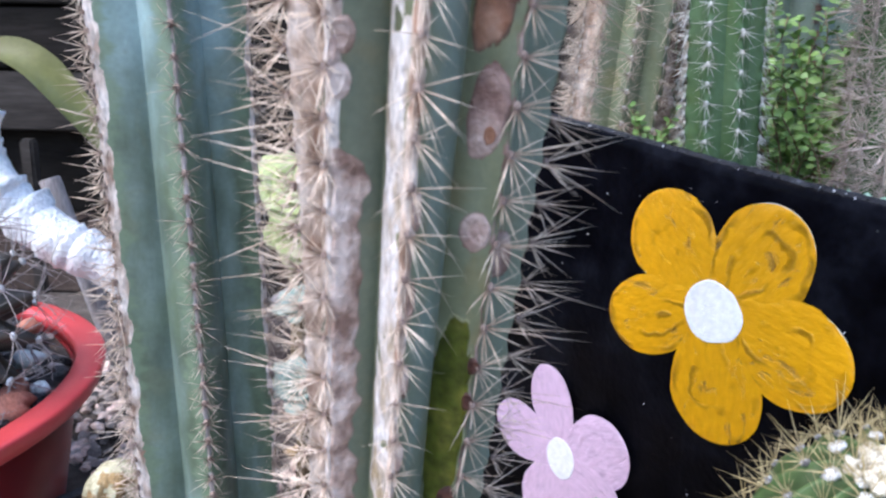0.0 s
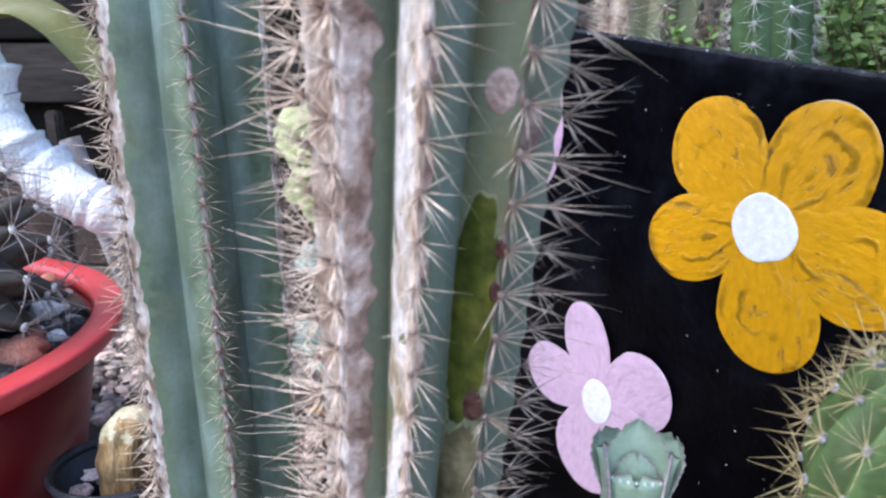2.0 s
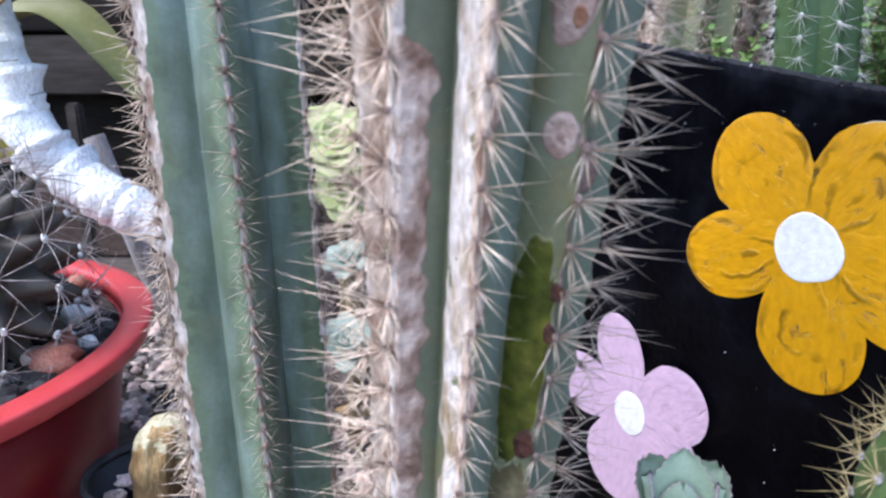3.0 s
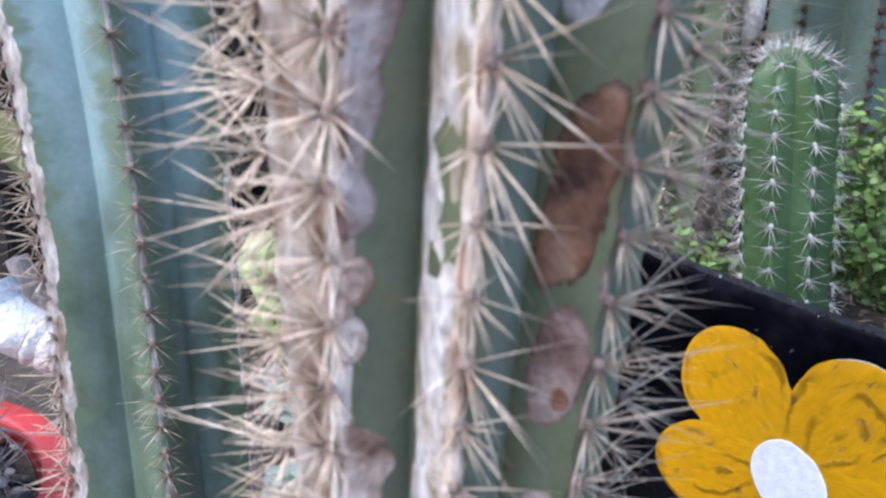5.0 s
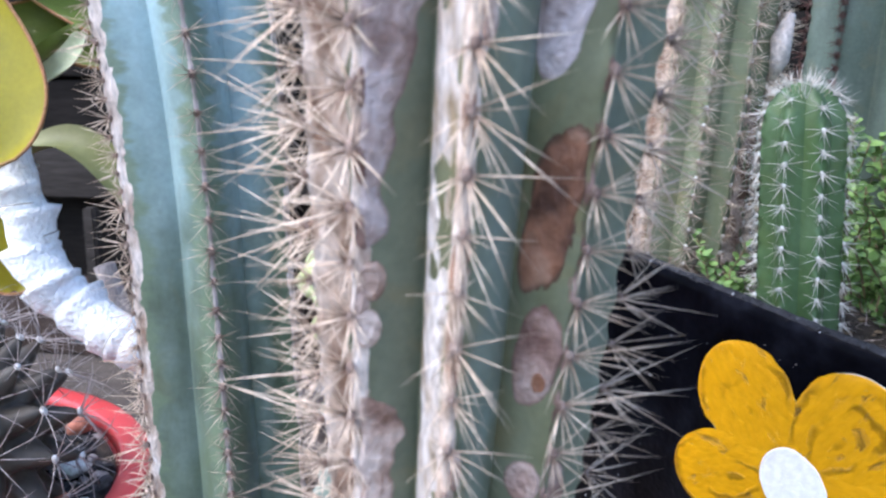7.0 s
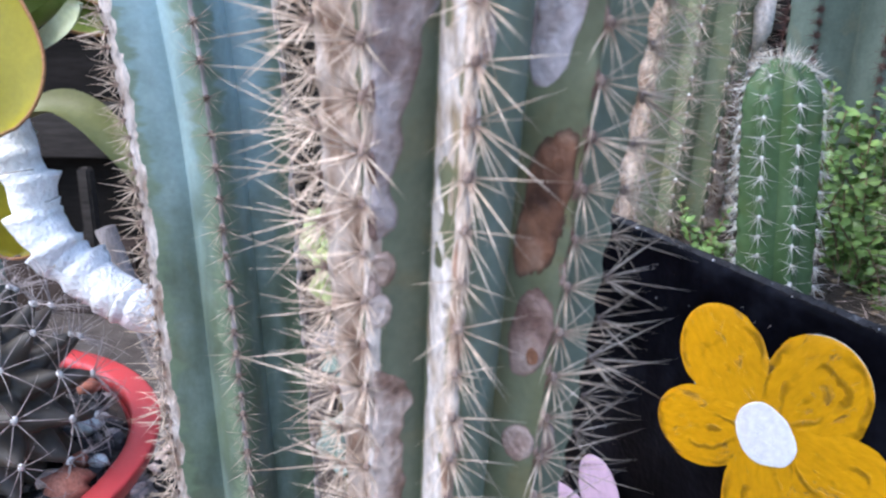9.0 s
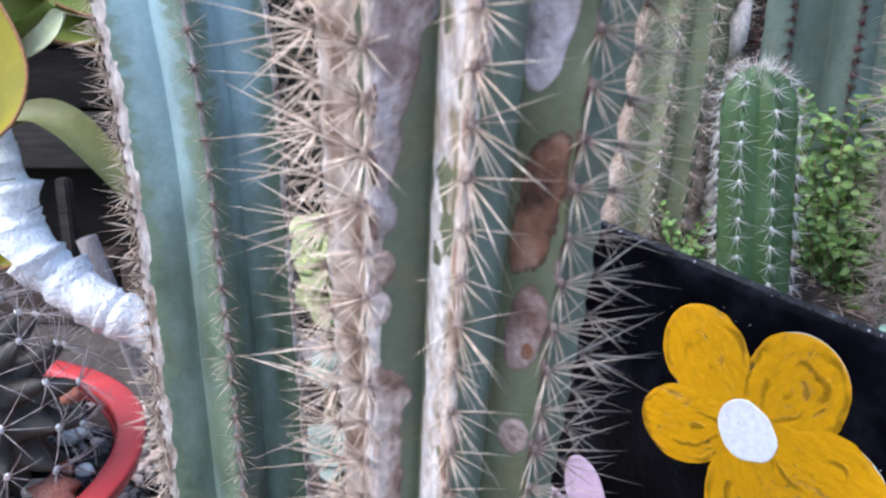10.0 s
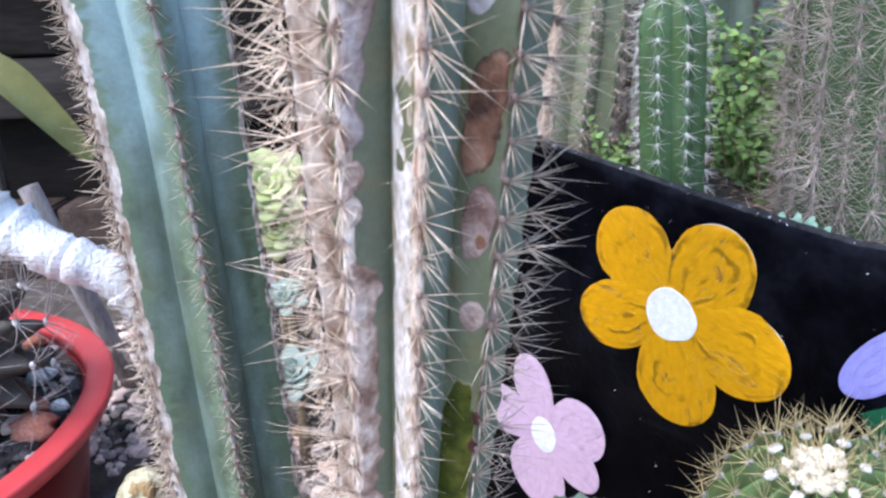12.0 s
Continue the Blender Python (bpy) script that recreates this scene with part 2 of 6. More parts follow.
def toplit(m, z0, z1, colour, amount):
    """Puts the stronger light higher up into the colour as a paler tone; the passage is patchy."""
    nt = m.node_tree
    N, K = nt.nodes, nt.links.new
    hsv = next(n for n in N if n.type == "HUE_SAT")
    ramp = next(n for n in N if n.type == "VALTORGB")
    tc = next(n for n in N if n.type == "TEX_COORD")
    big = next(n for n in N if n.type == "TEX_NOISE" and n.noise_dimensions == "4D")
    sep = N.new("ShaderNodeSeparateXYZ")
    K(tc.outputs["Object"], sep.inputs[0])
    add = N.new("ShaderNodeMath")
    add.operation = "MULTIPLY_ADD"
    add.inputs[1].default_value = 0.25
    K(big.outputs[0], add.inputs[0])
    K(sep.outputs[2], add.inputs[2])
    mr = N.new("ShaderNodeMapRange")
    mr.inputs["From Min"].default_value, mr.inputs["From Max"].default_value = z0 + 0.125, z1 + 0.125
    mr.inputs["To Max"].default_value = amount
    K(add.outputs[0], mr.inputs[0])
    mix = N.new("ShaderNodeMix")
    mix.data_type = "RGBA"
    K(mr.outputs[0], mix.inputs[0])
    K(ramp.outputs[0], mix.inputs[6])
    mix.inputs[7].default_value = (*colour, 1)
    K(mix.outputs[2], hsv.inputs["Color"])


# cork painted paler towards the top, where more light falls
toplit(CORK, 0.25, 0.37, (0.72, 0.635, 0.57), 0.60)
rimmed(CRUST, (0.15, 0.092, 0.07), 0.05, 0.75)
rimmed(WHITE_CORK, (0.42, 0.36, 0.24), 0.03, 0.4)
rimmed(LILAC, (0.15, 0.10, 0.085), 0.05, 0.75)
rimmed(DUSKY, (0.13, 0.07, 0.055), 0.06, 0.8)
rimmed(RUST, (0.055, 0.035, 0.022), 0.07, 0.9)
rimmed(ROT, (0.40, 0.40, 0.25), 0.014, 0.8)


def spine(name, root, c0, c1, reach, rough=0.5):
    """A spine that is dark where it leaves its areole and pales towards the tip."""
    m = mat(name, c0, c1, scale=150, fine=600, rough=rough, bump=0.1, rand=0.12)
    nt = m.node_tree
    N, K = nt.nodes, nt.links.new
    hsv = next(n for n in N if n.type == "HUE_SAT")
    ramp = next(n for n in N if n.type == "VALTORGB")
    tc = next(n for n in N if n.type == "TEX_COORD")
    ln = N.new("ShaderNodeVectorMath")
    ln.operation = "LENGTH"
    K(tc.outputs["Object"], ln.inputs[0])
    mr = N.new("ShaderNodeMapRange")
    mr.inputs["From Min"].default_value, mr.inputs["From Max"].default_value = 0.0005, reach
    K(ln.outputs["Value"], mr.inputs[0])
    mix = N.new("ShaderNodeMix")
    mix.data_type = "RGBA"
    K(mr.outputs[0], mix.inputs[0])
    mix.inputs[6].default_value = (*root, 1)
    K(ramp.outputs[0], mix.inputs[7])
    K(mix.outputs[2], hsv.inputs["Color"])
    return m


SPINE = spine("tan_spine", (0.24, 0.155, 0.12), (0.54, 0.40, 0.295), (0.82, 0.68, 0.54), 0.0032)
SPINE_FAR = spine("golden_tan_spine", (0.28, 0.19, 0.14), (0.60, 0.47, 0.36), (0.84, 0.73, 0.60), 0.004)
SPINE_DARK = spine("brown_spine", (0.085, 0.053, 0.042), (0.45, 0.35, 0.27), (0.70, 0.59, 0.48), 0.005)
SPINE_WHITE = mat("white_spine", (0.64, 0.60, 0.54), (0.83, 0.80, 0.74), scale=200, fine=600, rough=0.5, bump=0.1)
SPINE_GOLD = mat("straw_spine", (0.36, 0.27, 0.115), (0.58, 0.48, 0.26), scale=200, fine=600, rough=0.45, bump=0.1)
WOOL_GREY = mat("grey_areole_wool", (0.20, 0.18, 0.175), (0.74, 0.73, 0.73), scale=900, fine=2500, rough=0.95, bump=1.0, dist=0.0012)
SPINE_MAROON = mat("maroon_spine", (0.07, 0.025, 0.02), (0.15, 0.06, 0.045), scale=200, fine=600, rough=0.5, bump=0.1)
SPINE_GREY = mat("grey_pink_spine", (0.33, 0.265, 0.225), (0.60, 0.51, 0.45), scale=200, fine=600, rough=0.5, bump=0.1, rand=0.3)
SPINE_DUSK = mat("grey_tan_curved_spine", (0.24, 0.195, 0.18), (0.48, 0.42, 0.39), scale=200, fine=600, rough=0.5, bump=0.1)
FELT = mat("grey_brown_areole_felt", (0.16, 0.105, 0.085), (0.36, 0.27, 0.225), scale=500, fine=1500, rough=0.95, bump=0.8, dist=0.0008)
WOOL = mat("white_areole_wool", (0.68, 0.66, 0.62), (0.85, 0.84, 0.82), scale=500, fine=1500, rough=0.95, bump=0.8, dist=0.0008)
CREAM_WOOL = mat("cream_crown_wool", (0.58, 0.50, 0.36), (0.80, 0.74, 0.60), scale=400, fine=1500, rough=0.95, bump=0.8, dist=0.0008)
BLACK = mat("glossy_black_paint", (0.0015, 0.0015, 0.0024), (0.0036, 0.0038, 0.0062), (0.0115, 0.0125, 0.018), scale=42, fine=300, rough=0.28, bump=0.3, dist=0.0008, spec=0.035, blend=(0.38, 0.54), top=0.72)
DUST = mat("dusty_worn_black_edge", (0.008, 0.008, 0.010), (0.025, 0.026, 0.030), (0.22, 0.23, 0.24), scale=220, fine=900, rough=0.7, bump=0.8, blend=(0.38, 0.66))
CHIP = mat("pale_paint_fleck", (0.5, 0.5, 0.52), (0.7, 0.7, 0.7), scale=300, rough=0.7)
MUD = mat("potting_soil", (0.035, 0.028, 0.022), (0.075, 0.06, 0.045), (0.13, 0.10, 0.08), scale=120, fine=600, rough=0.95, bump=0.9, dist=0.003)
GROUND = mat("grey_brown_grit", (0.065, 0.052, 0.043), (0.12, 0.10, 0.083), (0.22, 0.19, 0.165), scale=70, fine=500, rough=0.95, bump=0.9, dist=0.004)
# one red plastic: light is put into the lip's colour, shade into the body's
LIT_RED = mat("lit_red_plastic", (0.48, 0.042, 0.046), (0.56, 0.065, 0.068), (0.60, 0.10, 0.10), scale=30, fine=500, rough=0.42, bump=0.1, dist=0.0005, grain=0.06, spec=0.6)
SHADED_RED = mat("shaded_red_plastic", (0.135, 0.006, 0.008), (0.17, 0.009, 0.011), (0.21, 0.018, 0.019), scale=20, fine=500, rough=0.36, bump=0.08, dist=0.0005, grain=0.06, spec=0.5)
BLACK_PLASTIC = mat("matt_black_plastic", (0.010, 0.011, 0.013), (0.022, 0.023, 0.026), scale=40, fine=600, rough=0.45, bump=0.15)
WHITE_BARK = mat("chalk_white_bark", (0.56, 0.53, 0.48), (0.88, 0.88, 0.86), (0.92, 0.92, 0.91), scale=45, fine=300, rough=0.85, bump=0.8, dist=0.004, blend=(0.27, 0.42), grain=0.10)
CREAM_LEAF = mat("cream_leaf_underside", (0.42, 0.46, 0.28), (0.60, 0.62, 0.42), (0.70, 0.71, 0.55), scale=40, fine=300, rough=0.5, bump=0.15, sss=0.1, grain=0.1)
STICK = mat("weathered_grey_stick", (0.24, 0.21, 0.20), (0.40, 0.36, 0.35), scale=80, fine=500, rough=0.9, bump=0.5, stretch=(1, 1, 0.2))
YELLOW_LEAF = mat("yellow_green_leaf", (0.20, 0.19, 0.015), (0.44, 0.36, 0.02), (0.52, 0.44, 0.05), scale=12, fine=300, rough=0.4, bump=0.1, sss=0.1, grain=0.08)
GREEN_LEAF = mat("olive_green_leaf", (0.12, 0.17, 0.03), (0.26, 0.30, 0.06), (0.44, 0.45, 0.18), scale=22, fine=300, rough=0.45, bump=0.1, sss=0.1, grain=0.08)
PALE_LEAF = mat("pale_olive_leaf", (0.14, 0.145, 0.04), (0.25, 0.255, 0.09), (0.36, 0.36, 0.18), scale=25, fine=300, rough=0.5, bump=0.1, sss=0.1, grain=0.08)
RED_EDGE = mat("rusty_red_leaf_edge", (0.30, 0.16, 0.05), (0.44, 0.20, 0.09), scale=60, rough=0.5, bump=0.1)
LIME = mat("lime_rosette_leaf", (0.35, 0.395, 0.15), (0.46, 0.50, 0.25), (0.56, 0.60, 0.37), scale=40, fine=400, rough=0.45, bump=0.1, sss=0.2, grain=0.08)
MINT = mat("mint_blue_rosette_leaf", (0.19, 0.245, 0.205), (0.28, 0.34, 0.29), (0.40, 0.455, 0.40), scale=40, fine=400, rough=0.55, bump=0.1, sss=0.15, grain=0.08)
KALE = mat("grey_green_toothed_leaf", (0.29, 0.39, 0.26), (0.44, 0.54, 0.40), (0.58, 0.66, 0.54), scale=55, fine=500, rough=0.45, bump=0.2, sss=0.1, grain=0.1)
KALE_EDGE = mat("purple_grey_leaf_edge", (0.34, 0.25, 0.25), (0.48, 0.42, 0.40), (0.58, 0.56, 0.51), scale=180, rough=0.6)
PINK_LEAF = mat("dusty_pink_leaf", (0.34, 0.22, 0.18), (0.48, 0.33, 0.28), scale=60, rough=0.6, bump=0.2)
SPRIG = mat("small_bright_leaf", (0.065, 0.14, 0.028), (0.24, 0.385, 0.11), (0.44, 0.58, 0.28), scale=60, fine=300, rough=0.42, bump=0.1, sss=0.1, grain=0.18)
TWIG = mat("brown_twig", (0.14, 0.10, 0.06), (0.24, 0.18, 0.11), scale=100, rough=0.9)
CLOVER = mat("pale_clover_leaf", (0.20, 0.33, 0.22), (0.31, 0.45, 0.33), scale=60, rough=0.6, bump=0.1)
DRY = mat("dried_tan_cactus", (0.17, 0.095, 0.035), (0.34, 0.23, 0.105), (0.58, 0.49, 0.34), scale=85, fine=600, rough=0.8, bump=0.9, dist=0.002, blend=(0.30, 0.64), stretch=(1, 1, 0.3))
DRY_TOP = mat("bleached_dry_flesh", (0.34, 0.30, 0.17), (0.55, 0.52, 0.36), (0.76, 0.74, 0.62), scale=90, fine=600, rough=0.8, bump=0.6)
POT_LIP = mat("scuffed_black_plastic_rim", (0.020, 0.021, 0.025), (0.055, 0.057, 0.062), (0.15, 0.15, 0.16), scale=120, fine=700, rough=0.5, bump=0.3)
PEBBLE = mat("mixed_grey_pebble", (0.20, 0.17, 0.155), (0.37, 0.325, 0.295), (0.56, 0.52, 0.48), scale=160, fine=900, rough=0.85, bump=0.5, rand=0.55, island=True)
DARK_PEBBLE = mat("dark_lava_pebble", (0.022, 0.022, 0.024), (0.06, 0.056, 0.055), (0.14, 0.13, 0.12), scale=120, fine=700, rough=0.85, bump=0.5, rand=0.6, island=True)
WHITE_STONE = mat("white_marble_chip", (0.66, 0.70, 0.66), (0.80, 0.82, 0.79), scale=80, fine=500, rough=0.6, bump=0.2)
RED_STONE = mat("brick_red_stone", (0.32, 0.11, 0.07), (0.46, 0.20, 0.14), scale=100, fine=600, rough=0.85, bump=0.5)
PINK_STONE = mat("pale_pink_gravel", (0.56, 0.42, 0.36), (0.72, 0.58, 0.50), scale=120, fine=600, rough=0.8, bump=0.3, rand=0.38, island=True)
STONE_PINK = mat("pinkish_grey_rough_stone", (0.11, 0.085, 0.075), (0.22, 0.18, 0.165), (0.36, 0.31, 0.29), scale=60, fine=400, rough=0.9, bump=0.9, dist=0.004)
BOARD = mat("weathered_dark_board", (0.008, 0.007, 0.006), (0.018, 0.015, 0.013), (0.038, 0.032, 0.028), scale=25, fine=250, rough=0.9, bump=0.5, stretch=(0.15, 1, 1), rand=0.25, spec=0.1)
GREY_BOARD = mat("weathered_grey_board", (0.025, 0.021, 0.018), (0.046, 0.040, 0.035), scale=25, fine=250, rough=0.9, bump=0.5, stretch=(0.12, 1, 1), spec=0.1)
BRICK = mat("brown_brick", (0.05, 0.036, 0.029), (0.09, 0.066, 0.054), scale=40, fine=300, rough=0.9, bump=0.6, rand=0.2, spec=0.1)


def paint(name, base, worn, amount, rough=0.4):
    """Brushed acrylic: strokes run along each petal, thin enough in places to let the black through."""
    m = mat(name, base, base, scale=30, fine=300, rough=rough, bump=0.55, dist=0.0008, grain=0.10, stretch=(0.6, 1.25, 1))
    nt = m.node_tree
    N, K = nt.nodes, nt.links.new
    hsv = next(n for n in N if n.type == "HUE_SAT")
    ramp = next(n for n in N if n.type == "VALTORGB")
    mp = next(n for n in N if n.type == "MAPPING")
    st = N.new("ShaderNodeTexNoise")
    st.noise_dimensions = "4D"
    st.inputs["Scale"].default_value, st.inputs["Detail"].default_value, st.inputs["Distortion"].default_value = 105, 8, 0.8
    st.inputs["Roughness"].default_value = 0.65
    K(mp.outputs[0], st.inputs["Vector"])
    ten = next(n for n in N if n.type == "MATH" and n.operation == "MULTIPLY")
    K(ten.outputs[0], st.inputs["W"])
    mr = N.new("ShaderNodeMapRange")
    mr.inputs["From Min"].default_value, mr.inputs["From Max"].default_value = 0.58, 0.68
    mr.inputs["To Max"].default_value = amount * 0.9
    K(st.outputs[0], mr.inputs[0])
    tc = next(n for n in N if n.type == "TEX_COORD")
    wob = N.new("ShaderNodeTexNoise")
    wob.noise_dimensions = "4D"
    wob.inputs["Scale"].default_value, wob.inputs["Detail"].default_value = 60, 7
    K(tc.outputs["Object"], wob.inputs["Vector"])
    K(ten.outputs[0], wob.inputs["W"])
    edge = N.new("ShaderNodeAttribute")
    edge.attribute_name = "rim"
    far = N.new("ShaderNodeMath")
    far.operation = "MULTIPLY_ADD"
    far.inputs[1].default_value = 0.75
    K(wob.outputs[0], far.inputs[0])
    K(edge.outputs["Fac"], far.inputs[2])
    turns = N.new("ShaderNodeMath")
    turns.operation = "MULTIPLY"
    turns.inputs[1].default_value = 15.0
    K(far.outputs[0], turns.inputs[0])
    swirl = N.new("ShaderNodeMath")
    swirl.operation = "SINE"
    K(turns.outputs[0], swirl.inputs[0])
    sr = N.new("ShaderNodeMapRange")
    sr.inputs["From Min"].default_value, sr.inputs["From Max"].default_value = 0.35, 1.0
    sr.inputs["To Max"].default_value = amount * 0.62
    K(swirl.outputs[0], sr.inputs[0])
    veil = N.new("ShaderNodeTexNoise")
    veil.noise_dimensions = "4D"
    veil.inputs["Scale"].default_value, veil.inputs["Detail"].default_value = 60, 3
    K(tc.outputs["Object"], veil.inputs["Vector"])
    K(ten.outputs[0], veil.inputs["W"])
    vr = N.new("ShaderNodeMapRange")
    vr.inputs["From Min"].default_value, vr.inputs["From Max"].default_value = 0.46, 0.60
    K(veil.outputs[0], vr.inputs[0])
    hide = N.new("ShaderNodeMath")
    hide.operation = "MULTIPLY"
    K(sr.outputs[0], hide.inputs[0])
    K(vr.outputs[0], hide.inputs[1])
    both = N.new("ShaderNodeMath")
    both.operation, both.use_clamp = "ADD", True
    K(mr.outputs[0], both.inputs[0])
    K(hide.outputs[0], both.inputs[1])
    mix = N.new("ShaderNodeMix")
    mix.data_type = "RGBA"
    K(both.outputs[0], mix.inputs[0])
    K(ramp.outputs[0], mix.inputs[6])
    mix.inputs[7].default_value = (*worn, 1)
    K(mix.outputs[2], hsv.inputs["Color"])
    b = N["Principled BSDF"]
    ridge = N.new("ShaderNodeBump")
    ridge.inputs["Strength"].default_value, ridge.inputs["Distance"].default_value = 0.55, 0.0014
    ridge.invert = True
    K(both.outputs[0], ridge.inputs["Height"])
    K(next(n for n in N if n.type == "BUMP" and n != ridge).outputs[0], ridge.inputs["Normal"])
    K(ridge.outputs[0], b.inputs["Normal"])
    return m


YELLOW_PAINT = paint("yellow_brushed_paint", (0.71, 0.338, 0.0004), (0.12, 0.060, 0.002), 1.0, 0.33)
PINK_PAINT = paint("pink_brushed_paint", (0.70, 0.49, 0.61), (0.46, 0.30, 0.40), 0.35)
PURPLE_PAINT = paint("lavender_brushed_paint", (0.26, 0.25, 0.58), (0.16, 0.15, 0.38), 0.4)
MAGENTA_PAINT = paint("rose_pink_brushed_paint", (0.66, 0.43, 0.58), (0.44, 0.26, 0.38), 0.4)
GREEN_PAINT = paint("dark_green_brushed_paint", (0.010, 0.085, 0.040), (0.005, 0.04, 0.02), 0.4)
SKY_PAINT = paint("sky_blue_brushed_paint", (0.22, 0.42, 0.80), (0.12, 0.24, 0.5), 0.4)
WHITE_PAINT = paint("white_brushed_paint", (0.93, 0.92, 0.90), (0.82, 0.81, 0.80), 0.35)


# ---- mesh tools ----
class Shape:
    """Vertices and faces in world metres, with a material slot for each face."""

    def __init__(self):
        self.v, self.f, self.m, self.w = [], [], [], None

    def add(self, verts, faces, slot=0):
        o = len(self.v)
        self.v += [tuple(p) for p in verts]
        self.f += [tuple(i + o for i in f) for f in faces]
        self.m += [slot] * len(faces)
        return self

    def grid(self, rows, wrap=False, slot=0, caps=False):
        n, c = len(rows), len(rows[0])
        faces = [(i * c + j, i * c + (j + 1) % c, (i + 1) * c + (j + 1) % c, (i + 1) * c + j)
                 for i in range(n - 1) for j in range(c if wrap else c - 1)]
        if caps:
            faces += [tuple(range(c))[::-1], tuple((n - 1) * c + j for j in range(c))]
        return self.add([p for r in rows for p in r], faces, slot)

    def tube(self, path, radii, seg=10, slot=0):
        rows, up = [], None
        path = [Vector(p) for p in path]
        for i, p in enumerate(path):
            d = (path[min(i + 1, len(path) - 1)] - path[max(i - 1, 0)]).normalized()
            up = (up or (Vector((0, 0, 1)) if abs(d.z) < 0.9 else Vector((1, 0, 0))))
            x = d.cross(up).normalized()
            up = x.cross(d)
            r = radii[i] if hasattr(radii, "__len__") else radii
            rows.append([p + (x * math.cos(a) + up * math.sin(a)) * r for a in [2 * math.pi * k / seg for k in range(seg)]])
        return self.grid(rows, True, slot, True)

    def spine(self, p, d, length, r, slot=0, bend=None):
        p, d = Vector(p), Vector(d).normalized()
        x = d.orthogonal().normalized()
        y = d.cross(x)
        mid = p + d * length * 0.5 + (bend * length * 0.12 if bend else Vector())
        tip = p + d * length
        ring = lambda c, q: [c + (x * math.cos(a) + y * math.sin(a)) * q for a in (0, 2.094, 4.189)]
        self.add(ring(p, r) + ring(mid, r * 0.75) + [tip],
                 [(0, 1, 4, 3), (1, 2, 5, 4), (2, 0, 3, 5), (3, 4, 6), (4, 5, 6), (5, 3, 6)], slot)
        return self

    def blob(self, c, rx, ry, rz, seg=8, rough=0.0, slot=0, m=None, rnd=random):
        off = Vector((rnd.random() * 50, rnd.random() * 50, rnd.random() * 50))
        rows = []
        n = max(4, seg * 2 // 3)
        for i in range(1, n):
            a = math.pi * i / n
            rows.append([Vector((math.sin(a) * math.cos(b), math.sin(a) * math.sin(b), math.cos(a))) for b in [2 * math.pi * k / seg for k in range(seg)]])
        top, bot = Vector((0, 0, 1)), Vector((0, 0, -1))
        pts = [p for r in rows for p in r] + [top, bot]
        out = []
        for p in pts:
            q = p * (1 + rough * noise.noise(p * 1.3 + off)) if rough else p
            q = Vector((q.x * rx, q.y * ry, q.z * rz))
            out.append(Vector(c) + (m @ q if m else q))
        k = len(pts) - 2
        f = [(i * seg + j, (i + 1) * seg + j, (i + 1) * seg + (j + 1) % seg, i * seg + (j + 1) % seg) for i in range(n - 2) for j in range(seg)]
        f += [(k, j, (j + 1) % seg) for j in range(seg)] + [(k + 1, (n - 2) * seg + (j + 1) % seg, (n - 2) * seg + j) for j in range(seg)]
        return self.add(out, f, slot)

    def box(self, c, size, turn=0.0, bevel=0.0):
        bm = bmesh.new()
        bmesh.ops.create_cube(bm, size=1)
        bmesh.ops.scale(bm, vec=size, verts=bm.verts)
        if bevel:
            bmesh.ops.bevel(bm, geom=bm.edges[:], offset=bevel, segments=2, affect="EDGES")
        r = Matrix.Rotation(turn, 3, "Z")
        bm.verts.index_update()
        self.add([r @ v.co + Vector(c) for v in bm.verts], [[v.index for v in f.verts] for f in bm.faces])
        bm.free()
        return self

    def mesh(self, name, mats, origin=(0, 0, 0), smooth=True):
        me = bpy.data.meshes.new(name)
        o = Vector(origin)
        me.from_pydata([tuple(Vector(p) - o) for p in self.v], [], self.f)
        for m in (mats if isinstance(mats, (list, tuple)) else [mats]):
            me.materials.append(m)
        me.polygons.foreach_set("material_index", self.m)
        me.polygons.foreach_set("use_smooth", [smooth] * len(self.f))
        if self.w:
            me.attributes.new("rim", "FLOAT", "POINT").data.foreach_set("value", self.w)
        me.update()
        return me


def thing(name, base, label, category, group="", kind=""):
    """An empty at the thing's base, which parents its parts."""
    ob = new(name)
    ob.location = base
    ob.empty_display_size = 0.02
    return tagged(ob, label, category, group, kind)


def spot(ob):
    p = Vector()
    while ob:
        p, ob = p + ob.location, ob.parent
    return p


def part(name, shape, mats, parent, label="", smooth=True, kind=""):
    ob = new(name, shape.mesh(name, mats, spot(parent), smooth))
    ob.parent = parent
    return tagged(ob, label, kind=kind)


def single(name, shape, mats, label, category, base=(0, 0, 0), group="", kind="", smooth=True):
    ob = new(name, shape.mesh(name, mats, base, smooth))
    ob.location = base
    return tagged(ob, label, category, group, kind)


def placed(name, mesh, parent, m):
    """A piece that shares its mesh with its like, at the world pose m under its thing."""
    ob = new(name, mesh)
    ob.parent = parent
    ob.matrix_basis = Matrix.Translation(-spot(parent)) @ m
    return ob


# ---- ribbed cacti ----
def profile(u):
    return (math.sqrt(u * u + 0.01) - 0.1) / (math.sqrt(1.01) - 0.1)


def ease(x, a, b):
    return min(1.0, max(0.0, (x - a) / (b - a)))


